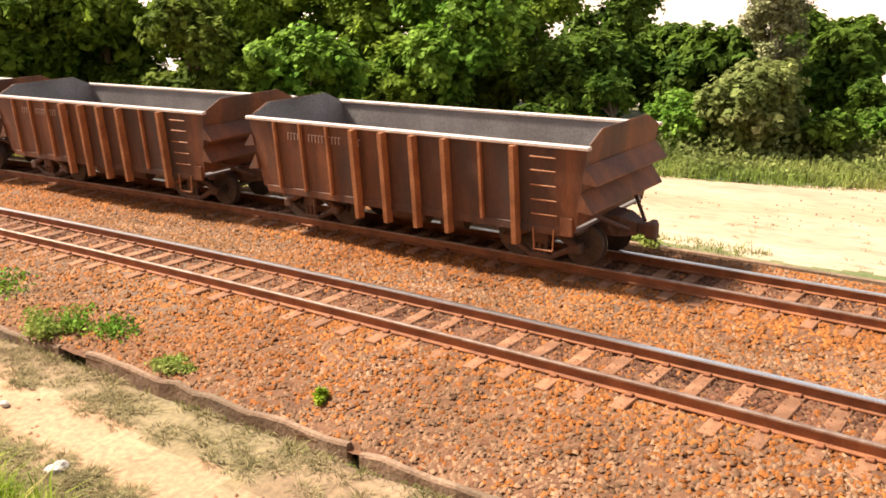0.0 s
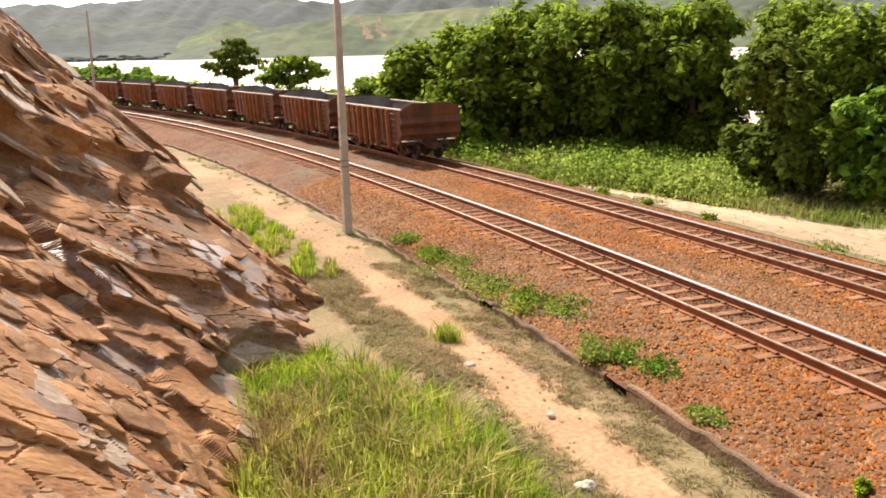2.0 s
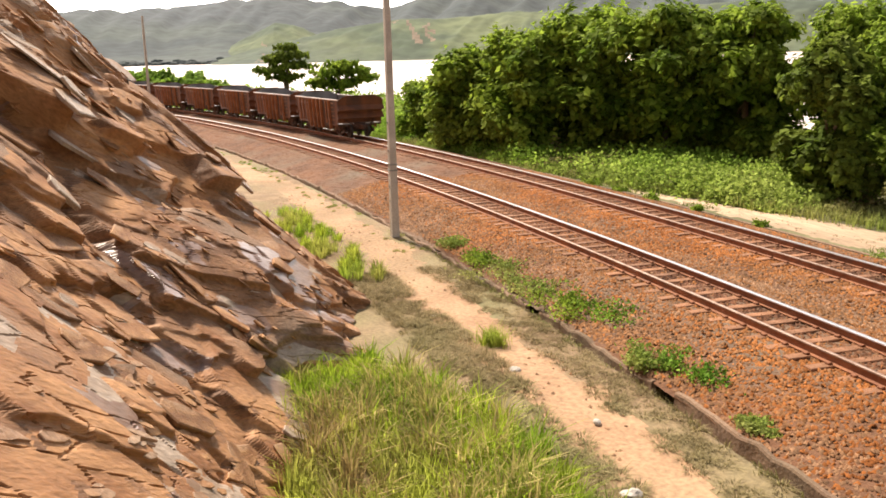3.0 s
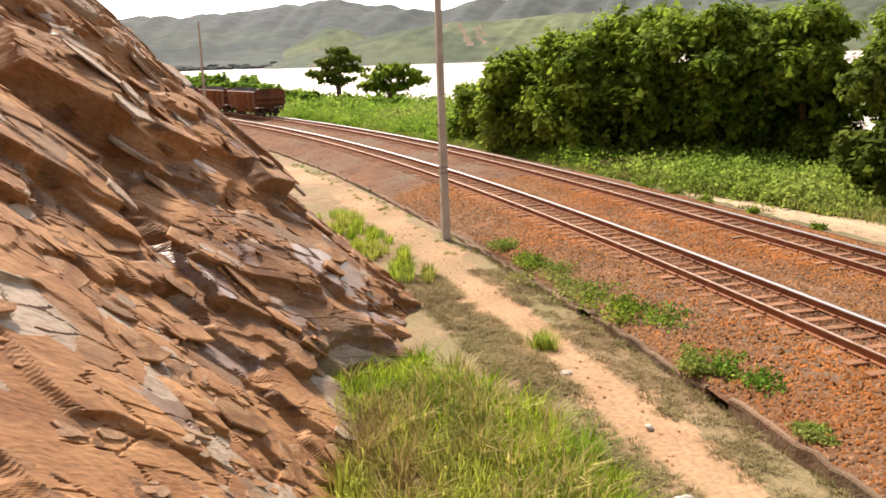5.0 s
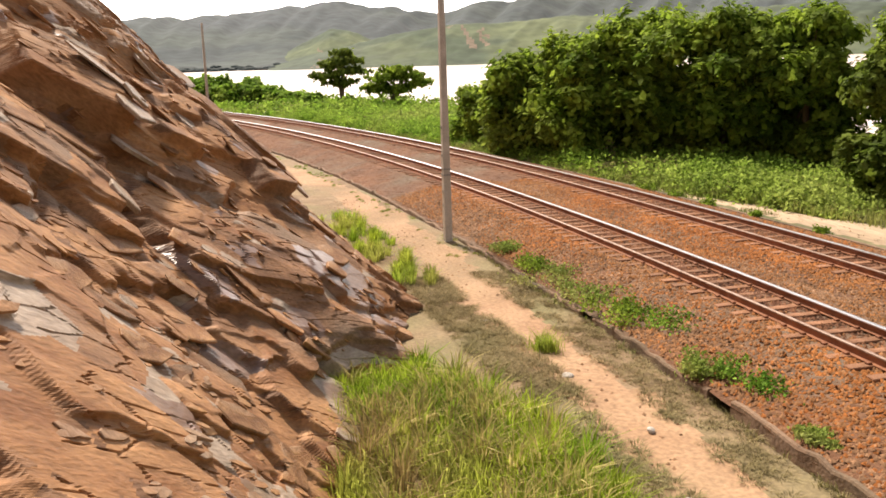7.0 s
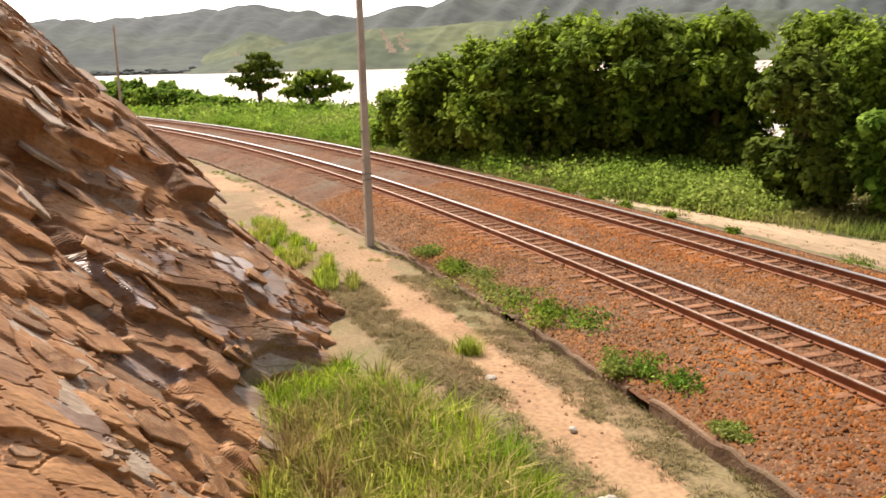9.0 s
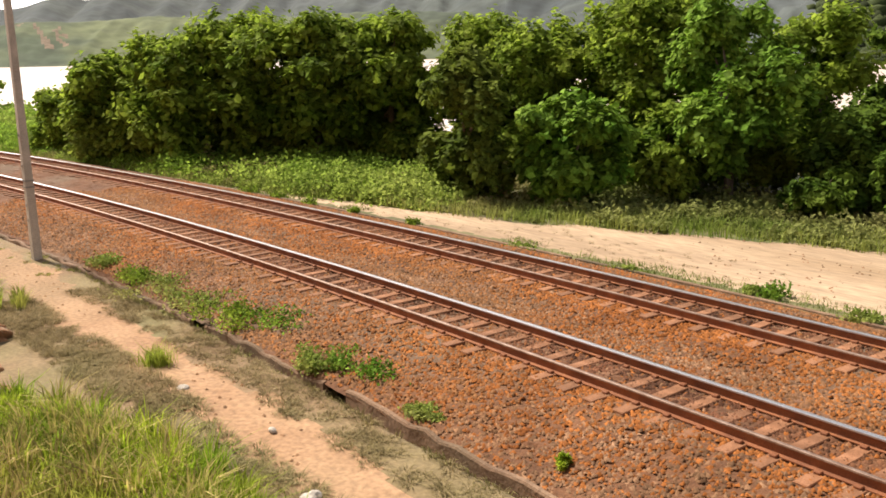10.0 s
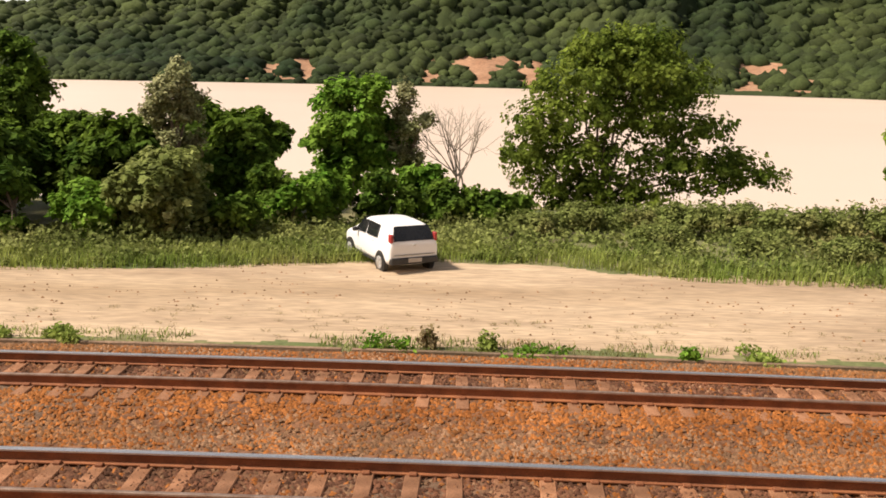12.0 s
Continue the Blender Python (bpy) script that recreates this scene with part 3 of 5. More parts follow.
def cells(u, v, size, stretch, seed):
    """Nearest and second cell of a jittered grid: id noise, edge distance, local place."""
    a, b = u / (size * stretch), v / size
    i, j = np.floor(a).astype(int), np.floor(b).astype(int)
    g = np.random.default_rng(seed).random((64, 64, 4))
    best = np.full(a.shape, 9.0)
    second = np.full(a.shape, 9.0)
    out = np.zeros(a.shape + (4,))
    for di in (-1, 0, 1):
        for dj in (-1, 0, 1):
            h = g[(i + di) % 64, (j + dj) % 64]
            du, dv = a - (i + di + h[..., 0]), b - (j + dj + h[..., 1])
            d = np.abs(du) * 0.75 + np.abs(dv) + 0.15 * np.abs(du + dv)
            near = d < best
            second = np.where(near, best, np.minimum(second, d))
            best = np.where(near, d, best)
            out = np.where(near[..., None], np.stack([h[..., 2], h[..., 3], du, dv], -1), out)
    return out, second - best


def foot_r(s):
    return np.interp(s, [-420, -60, -20, -13.0, -11.0, -8.5, -6.5, -3, 3, 9, 20, 90], [-6.3, -6.3, -6.5, -6.4, -6.8, -8.0, -8.9, -9.2, -8.9, -8.6, -8.4, -8.4])


def toe(s, w):
    """The spur of slabs that runs out over the foot."""
    return np.interp(s, [-16, -12.5, -11, -8.5, -7.2, -6.3, -5], [0, 0.3, 0.65, 0.85, 1.2, 0.3, 0]) * np.exp(-np.maximum(w, 0) / 1.6)


def rock_point(s, w, n=0.0):
    """Place on the cutting: arc length s, height up the slope w, standing out by n; what stands out overhangs."""
    n = np.asarray(n)
    q, up = s + 0.45 * n, w - 0.22 * n
    r = foot_r(q) + toe(q, up) - up * math.cos(TILT) + n * math.sin(TILT)
    z = -0.8 + up * math.sin(TILT) + n * math.cos(TILT)
    return PS(q, r, z)


# Beds that stand out: place s, w; length down the slope, width, height, turn in degrees, kind (0 brown, 1 dark, 2 grey, 3 wet)
LEDGES = [
    (-7.6, 6.9, 2.6, 1.7, 0.72, -35, 0), (-8.9, 5.5, 1.7, 0.9, 0.62, -48, 0), (-11.0, 4.3, 1.5, 1.0, 0.55, -55, 1), (-8.8, 3.6, 1.0, 0.6, 0.28, -40, 1),
    (-7.5, 3.1, 1.2, 0.7, 0.26, -45, 1), (-3.7, 4.0, 1.7, 0.7, 0.22, -42, 0), (0.4, 4.75, 1.0, 1.0, 0.10, -30, 2), (-6.5, 1.9, 1.4, 0.6, 0.22, -35, 3),
    (-8.1, 1.0, 1.5, 0.8, 0.20, -48, 3), (-11.8, 0.5, 1.8, 0.6, 0.24, -65, 0), (2.6, 4.6, 0.6, 0.45, 0.20, -40, 1), (-9.0, 1.9, 3.2, 1.5, 0.12, -52, 3),
    (1.2, 3.4, 3.2, 2.2, 0.10, -48, 0), (-5.0, 5.2, 1.6, 0.9, 0.26, -50, 0),
]


SKEW = 1.14  # how far the beds run along the line for each metre up the face


def lay_beds(S, W, n, kind, beds, rough):
    """Lay broken-edged beds on the relief n; each is a tilted plate bounded by straight breaks."""
    s, w = S[:, 0] - SKEW * (W[0, 0] - 4), W[0]
    for cs, cw, length, width, high, turn, tone in beds:
        reach = 0.75 * math.hypot(length, width)
        high *= float(np.interp(cs, [-5, -2, 1], [1.0, 0.55, 0.35]))  # smoother, unbroken beds towards the near end
        i0, i1 = np.searchsorted(s, (cs - reach - SKEW * (cw + reach - 4), cs + reach - SKEW * (cw - reach - 4)))
        j0, j1 = np.searchsorted(w, (cw - reach, cw + reach))
        if i1 - i0 < 2 or j1 - j0 < 2:
            continue
        a = radians(turn)
        x, y = S[i0:i1, j0:j1] - cs, W[i0:i1, j0:j1] - cw
        u, v = x * math.cos(a) + y * math.sin(a), y * math.cos(a) - x * math.sin(a)
        jag = fbm(u + cs * 3, v + cw * 3, 0.5, 3, 91) * rough
        edge = np.full(u.shape, 9.0)
        m = int(rng.integers(5, 8))
        for q in range(m):
            b = 2 * math.pi * (q + rng.uniform(-0.3, 0.3)) / m
            c, d = math.cos(b), math.sin(b)
            far = 1 / math.hypot(c / (width / 2), d / (length / 2)) * rng.uniform(0.72, 1.1)
            edge = np.minimum(edge, far - (u * c + v * d) + jag * rng.uniform(0.5, 1.5))
        top = high * (0.55 + 0.45 * np.clip(u / width + 0.5 - 0.35 * v / length, 0, 1.2))
        lift = top * np.clip(edge / (0.05 + 0.13 * high), 0, 1)
        here = n[i0:i1, j0:j1]
        n[i0:i1, j0:j1] = np.maximum(here, here * 0.3 + lift)
        if tone >= 0:
            kind[i0:i1, j0:j1] = np.where(edge > 0, tone, kind[i0:i1, j0:j1])


def scatter_beds(count, s0, s1, length, width, high, turn, tones):
    """Random beds over the face; wetter and greyer in their own stretches."""
    out = []
    for k in range(count):
        cs, cw = rng.uniform(s0, s1), rng.uniform(-0.2, 9.3)
        wet = -10.5 < cs < -4.5 and cw < 3.4
        tone = int(rng.choice(4, p=(0.30, 0.17, 0.13, 0.40) if wet else (0.62, 0.25, 0.10, 0.03))) if rng.random() < tones else -1
        k = rng.uniform(0.6, 1.4)
        out.append((cs, cw, length * k, width * k * rng.uniform(0.7, 1.3), high * rng.uniform(0.2, 1.0) ** 1.2 * k, turn + rng.normal(0, 14), tone))
    return out


def rock_sheet(s, w):
    S, W = np.meshgrid(s, w, indexing="ij")
    S = S + SKEW * (W - 4)
    n = np.zeros(S.shape)
    kind = np.zeros(S.shape, int)
    lay_beds(S, W, n, kind, scatter_beds(170, -32, 7, 3.0, 1.6, 0.34, -48, 0.9), 0.35)
    lay_beds(S, W, n, kind, scatter_beds(420, -32, 4, 1.2, 0.68, 0.24, -44, 0.75), 0.2)
    lay_beds(S, W, n, kind, LEDGES, 0.18)
    for k in (0, 1):  # wear the broken edges down a little
        m = np.swapaxes(n, 0, k)
        m[1:-1] = m[1:-1] * 0.5 + (m[:-2] + m[2:]) * 0.25
    small = [b for b in scatter_beds(3600, -32, 4, 0.46, 0.24, 0.11, -42, 0.45) if float(fbm(np.array(b[0]), np.array(b[1]), 2.4, 3, 34)) > (0.0 if b[0] < -1 else 0.1)]
    lay_beds(S, W, n, kind, small, 0.12)
    n += fbm(S, W, 6, 3, 33) * 0.55 + fbm(0.75 * S + 0.66 * W, (0.66 * S - 0.75 * W) * 2.5, 0.8, 4, 35) * 0.022 - np.interp(S, [-60, -22, -14, -9], [0.75, 0.62, 0.45, 0.25])
    # fine cracks along the beds
    c, e = cells(0.75 * S + 0.66 * W + fbm(S, W, 0.8, 2, 37) * 0.5, 0.66 * S - 0.75 * W, 0.42, 2.6, 55)
    n -= 0.035 * np.clip(1 - e / 0.05, 0, 1) * (fbm(S, W, 1.7, 2, 38) > 0.02)
    return S, W, n, kind


def build_rock():
    s = np.concatenate([np.linspace(-150, -46, 60), np.linspace(-45, -31, 130), np.linspace(-30.9, -14, 300), np.linspace(-13.95, -5, 250), np.linspace(-4.97, 4.5, 360), np.linspace(4.55, 9, 80), np.linspace(9.3, 60, 60)])
    w = np.concatenate([np.linspace(-0.6, 9.5, 310), np.linspace(9.6, 22, 30)])
    S, W, n, kind = rock_sheet(s, w)
    n *= np.interp(S, [-60, -40, 5, 9], [1, 1, 1, 0.3])
    ob = mesh_object("rock_cutting", rock_point(S.ravel(), W.ravel(), n.ravel()), grid_faces(len(s), len(w)), M_ROCK)
    for m in (M_ROCKD, M_ROCKG, M_ROCKW):
        ob.data.materials.append(m)
    ob.data.polygons.foreach_set("material_index", kind[:-1, :-1].ravel().astype(np.int32))
    tagged(ob, "steep cut face of layered brown schist with dark cracks", "rock face", kind="structure")

    def relief(q, up):
        return n[np.searchsorted(s, q - SKEW * (up - 4)).clip(0, len(s) - 1), np.searchsorted(w, up).clip(0, len(w) - 1)]
    # loose slabs that lie on the face, their lower edges free
    shapes = []
    for k in range(14):
        m = random.randint(5, 7)
        ang = [2 * math.pi * (q + random.uniform(-0.3, 0.3)) / m for q in range(m)]
        low = [(math.cos(a) * z, math.sin(a) * z * 0.5) for a in ang for z in (random.uniform(0.6, 1.1),)]
        h = random.uniform(0.05, 0.12)
        vv = [(x * 0.96, y * 0.94, -h) for x, y in low] + [(x, y, h * 0.6) for x, y in low] + [(x * 0.95, y * 0.92, h) for x, y in low]
        ff = [tuple(range(m))[::-1], tuple(range(2 * m, 3 * m))]
        for a in range(2):
            ff += [(a * m + q, a * m + (q + 1) % m, a * m + m + (q + 1) % m, a * m + m + q) for q in range(m)]
        me = bpy.data.meshes.new("slab")
        me.from_pydata(vv, [], ff)
        me.materials.append((M_SLAB, M_SLAB, M_SLAB, M_ROCKD, M_SLAB, M_ROCKG)[k % 6])
        me.update()
        shapes.append(me)

    def lie(q, up, sx, sy, sz):
        at = Matrix.Translation(Vector(rock_point(np.array(q), np.array(up), float(relief(q, up)) + 0.005)))
        return at @ Matrix.Rotation(-q / R0, 4, "Z") @ Matrix.Rotation(-TILT, 4, "X") @ pose(0, 0, 0, rng.normal(0, 4), rng.normal(4, 4), -41 + rng.normal(0, 16)) @ Matrix.Diagonal((sx, sy, sz, 1))
    for k in range(210):
        o = new("slab", random.choice(shapes))
        o.parent = ob
        size = random.choice((0.22, 0.3, 0.4, 0.55, 0.75))
        o.matrix_basis = lie(random.uniform(-22, -0.5), random.uniform(0.1, 8.5), size * random.uniform(0.9, 1.3), size, min(0.5, size) * random.uniform(0.5, 0.9))
    # splinters of the same rock, too many to count
    vs, fs = [], []
    for k in range(1500):
        q, up = rng.uniform(-26, 2), rng.uniform(0, 8.5)
        if float(fbm(np.array(q), np.array(up), 2.4, 3, 34)) < 0.02:
            continue
        me = shapes[int(rng.integers(0, 14))]
        size = rng.uniform(0.05, 0.16)
        mt = lie(q, up, size * 1.5, size, size)
        o = len(vs)
        vs += [tuple(mt @ p.co) for p in me.vertices]
        fs += [tuple(o + i for i in f.vertices) for f in me.polygons]
    tagged(mesh_object("rock_splinters", vs, fs, M_SLAB), "small brown flakes on the rock face", "rock", kind="stuff")


# ---- things ----
def build_wagon():
    """One ore wagon, built at the origin: x along the track, its rear at +x."""
    wg = thing("ore_wagon", "rusty brown open-top ore wagon with ribbed sides", "wagon", "wagons of the ore train")
    LT, LB, WT, WB, ZT, ZB = 3.70, 3.48, 1.38, 1.30, 2.15, 0.78

    def plate(name, quad, thick, mat, label=""):
        q = [Vector(p) for p in quad]
        n = (q[1] - q[0]).cross(q[2] - q[0]).normalized() * thick
        return part(name, loft([q, [p + n for p in q]]), mat, wg, label)
    for k in (-1, 1):
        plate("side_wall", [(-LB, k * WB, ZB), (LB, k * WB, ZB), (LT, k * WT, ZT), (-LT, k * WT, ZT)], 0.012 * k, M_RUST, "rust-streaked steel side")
        plate("inner_side", [(-LB + .04, k * (WB - .02), ZB), (LB - .04, k * (WB - .02), ZB), (LT - .04, k * (WT - .02), ZT - .02), (-LT + .04, k * (WT - .02), ZT - .02)], -0.006 * k, M_INNER, "grey worn inner side")
        part("top_rim", box(bmesh.new(), -LT - 0.05, LT + 0.05, k * WT - 0.055, k * WT + 0.055, ZT - 0.035, ZT + 0.03, 0.012), M_RIM, wg, "pale worn steel rim")
        part("bottom_sill", box(bmesh.new(), -LB + 0.1, LB - 0.1, k * (WB - 0.03) - 0.05, k * (WB - 0.03) + 0.05, ZB - 0.10, ZB + 0.04, 0.01), M_RUST, wg)
        # end walls with a raised crest and two angled stiffeners
        e = [(k * LB, -WB, ZB + .08), (k * LB, WB, ZB + .08), (k * LT, WT, ZT), (k * LT, WT * 0.62, ZT + 0.24), (k * LT, -WT * 0.62, ZT + 0.24), (k * LT, -WT, ZT)]
        part("end_wall", loft([[Vector(p) for p in e], [Vector(p) - Vector((k * 0.014, 0, 0)) for p in e]]), M_RUST, wg, "rusty end wall with raised crest")
        i = [Vector((x - k * 0.03, y * 0.985, z - 0.01)) for x, y, z in e]
        part("inner_end", loft([i, [p - Vector((k * 0.008, 0, 0)) for p in i]]), M_INNER, wg)
        for z0, z1, reach in ((1.60, 1.86, 0.26), (1.14, 1.44, 0.26)):
            x0, x1 = k * (LB + (LT - LB) * (z1 - ZB) / (ZT - ZB)), k * (LB + (LT - LB) * (z0 - ZB) / (ZT - ZB))
            sec = lambda y: [(x0, y, z1), (x1 + k * reach, y, z0), (x1 + k * reach, y, z0 - 0.03), (x1 - k * .01, y, z0 - 0.0)]
            part("end_stiffener", loft([sec(-WT), sec(WT)]), M_RUST, wg)
        # end platform, stays and coupler
        part("end_sill", box(bmesh.new(), k * 3.25 - 0.1, k * 3.25 + 0.1, -0.95, 0.95, 0.62, 0.84, 0.02), M_UNDER, wg)
        for y in (-0.95, 0.95):
            part("end_stay", rod(bmesh.new(), (k * 3.45, y, 1.05), (k * 3.95, y * 0.35, 0.66), 0.035), M_UNDER, wg)
        sec = lambda x, hw, z0, z1: [(k * x, -hw, z0), (k * x, hw, z0), (k * x, hw, z1), (k * x, -hw, z1)]
        part("draft_box", loft([sec(3.3, 0.34, 0.5, 0.86), sec(3.75, 0.26, 0.5, 0.84), sec(4.0, 0.14, 0.52, 0.74)]), M_UNDER, wg)
        cp = bmesh.new()
        box(cp, min(k * 3.95, k * 4.22), max(k * 3.95, k * 4.22), -0.09, 0.09, 0.54, 0.72, 0.02)
        box(cp, min(k * 4.16, k * 4.36), max(k * 4.16, k * 4.36), -0.20, -0.02, 0.50, 0.78, 0.03)
        box(cp, min(k * 4.14, k * 4.27), max(k * 4.14, k * 4.27), 0.02, 0.17, 0.52, 0.76, 0.03)
        part("coupler", cp, M_UNDER, wg, "grimy knuckle coupler")
        part("brake_hose", rod(bmesh.new(), (k * 4.05, 0.24, 0.62), (k * 4.18, 0.3, 0.34), 0.025), M_BLACK, wg)
    # floor, sloping up to a hump in the middle
    part("floor_plate", box(bmesh.new(), -LB + 0.03, LB - 0.03, -WB + 0.03, WB - 0.03, ZB - 0.03, ZB + 0.02), M_INNER, wg)
    part("centre_sill", box(bmesh.new(), -3.3, 3.3, -0.17, 0.17, 0.50, 0.74, 0.01), M_UNDER, wg)
    part("cross_bearer", box(bmesh.new(), -0.12, 0.12, -1.15, 1.15, 0.58, 0.75, 0.01), M_UNDER, wg)
    # ribs: deep and shallow in turn
    n = 9
    for k in (-1, 1):
        for j in range(n):
            x = -2.98 + j * (2.98 + 2.42) / (n - 1)
            deep = j not in (0, 2, 7)
            d, zb, hw = (0.15, 0.46, 0.055) if deep and j > 1 else (0.06, 0.80, 0.032)
            ring = lambda y, z, q: [(x - hw, k * y, z), (x + hw, k * y, z), (x + hw * 0.8, k * (y + d), z), (x - hw * 0.8, k * (y + d), z)]
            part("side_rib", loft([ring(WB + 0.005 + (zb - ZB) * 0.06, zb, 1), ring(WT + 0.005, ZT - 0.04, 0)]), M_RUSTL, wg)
        for z in (1.02, 1.26, 1.50, 1.74, 1.96):
            y = WB + (WT - WB) * (z - ZB) / (ZT - ZB)
            part("ladder_rung", rod(bmesh.new(), (2.72, k * (y + 0.07), z), (3.18, k * (y + 0.07), z), 0.012, n=6), M_RUSTL, wg)
        st = bmesh.new()
        rod(st, (2.74, k * 1.36, 0.78), (2.76, k * 1.36, 0.42), 0.014, n=6)
        rod(st, (3.12, k * 1.36, 0.78), (3.10, k * 1.36, 0.42), 0.014, n=6)
        rod(st, (2.76, k * 1.36, 0.42), (3.10, k * 1.36, 0.42), 0.014, n=6)
        part("step_stirrup", st, M_RUSTL, wg)
        part("corner_post", box(bmesh.new(), 3.22, 3.44, k * 1.32 - 0.03, k * 1.32 + 0.03, 0.70, 1.0, 0.01), M_RUST, wg)
        # faded stencilled marks as plain bars
        for x0, x1 in ((-2.66, -2.36), (-2.12, -1.76), (-1.62, -1.34), (-0.98, -0.86)):
            z = 1.86
            y = k * (WB + (WT - WB) * (z - ZB) / (ZT - ZB) + 0.016)
            for q in np.arange(x0, x1, 0.085):
                mk = bmesh.new()
                box(mk, q, q + 0.012, y - 0.002, y + 0.002, z - 0.07, z + 0.07)
                box(mk, q + 0.014, q + 0.055, y - 0.002, y + 0.002, z + 0.052, z + 0.066)
                part("stencil_mark", mk, M_PAINT, wg, "faded white stencil bar")
    # brake gear under the middle
    part("brake_cylinder", rod(bmesh.new(), (0.55, -0.75, 0.52), (1.05, -0.75, 0.52), 0.15, n=14), M_UNDER, wg)
    part("air_tank", rod(bmesh.new(), (-0.9, -0.6, 0.5), (0.1, -0.6, 0.5), 0.17, n=14), M_UNDER, wg)
    part("brake_rod", rod(bmesh.new(), (-2.0, -0.35, 0.42), (2.0, -0.35, 0.42), 0.025), M_UNDER, wg)
    spins = []
    for x in (-2.62, 2.62):
        bg = part("bogie", box(bmesh.new(), x - 0.16, x + 0.16, -0.95, 0.95, 0.38, 0.58, 0.03), M_UNDER, wg, "grimy cast steel bogie")
        for k in (-1, 1):
            f = bmesh.new()
            y = k * 0.86
            rod(f, (x - 0.64, y, 0.42), (x - 0.24, y, 0.60), 0.07)
            rod(f, (x + 0.64, y, 0.42), (x + 0.24, y, 0.60), 0.07)
            rod(f, (x - 0.24, y, 0.60), (x + 0.24, y, 0.60), 0.07)
            rod(f, (x - 0.60, y, 0.38), (x - 0.2, y, 0.17), 0.055)
            rod(f, (x + 0.60, y, 0.38), (x + 0.2, y, 0.17), 0.055)
            box(f, x - 0.24, x + 0.24, y - 0.08, y + 0.08, 0.13, 0.22, 0.02)
            for q in (-0.11, 0, 0.11):
                rod(f, (x + q, y + k * 0.05, 0.22), (x + q, y + k * 0.05, 0.54), 0.035)
            for q in (-0.64, 0.64):
                box(f, x + q - 0.11, x + q + 0.11, y - 0.07, y + 0.09, 0.28, 0.47, 0.03)
            part("side_frame", f, M_UNDER, bg)
        for q in (-0.64, 0.64):
            w = bmesh.new()
            for k in (-1, 1):
                rod(w, (0, k * 0.47, 0), (0, k * 0.50, 0), 0.395, n=28)
                rod(w, (0, k * 0.50, 0), (0, k * 0.59, 0), 0.365, n=28)
                rod(w, (0, k * 0.59, 0), (0, k * 0.64, 0), 0.12, n=12)
            rod(w, (0, -0.8, 0), (0, 0.8, 0), 0.06, n=10)
            box(w, -0.16, -0.10, -0.61, -0.595, -0.03, 0.03)
            ws = part("wheelset", w, M_WHEEL, bg, "dark steel wheelset with worn treads")
            ws.location = (x + q, 0, 0.372)
            spins.append(ws)
    return wg, spins


PITCH, S_LAST = 8.66, -2.0


def run(t):
    """How far the train has gone: it slows a little as it leaves."""
    return 15.1 * t - 0.06 * t * t


def wagon_pose(k, t):
    s = S_LAST - PITCH * k - run(t)
    return Matrix.Translation(P(s, FAR_C)) @ Matrix.Rotation(-s / R0, 4, "Z")


def build_pole(s, r, h, lean):
    p = thing("concrete_pole", "tall square weathered concrete pole beside the footpath", "pole", "poles along the line", P(s, r, -0.7))
    p.rotation_euler = (0, lean, -s / R0)
    sec = lambda w, z: [(-w, -w, z), (w, -w, z), (w, w, z), (-w, w, z)]
    part("shaft", loft([sec(0.112, -0.2), sec(0.088, h * 0.6), sec(0.07, h)]), M_POLE, p)
    for z in (1.15, 1.55, 2.6, 3.4):
        part("bolt_hole", box(bmesh.new(), -0.03, 0.03, -0.118, -0.09, z, z + 0.07), M_GREY, p)
    for z in (2.05, 2.22):
        w = 0.112 - 0.024 * z / (h * 0.6)
        part("steel_band", loft([sec(w + 0.012, z), sec(w + 0.012, z + 0.04)]), M_GREY, p)


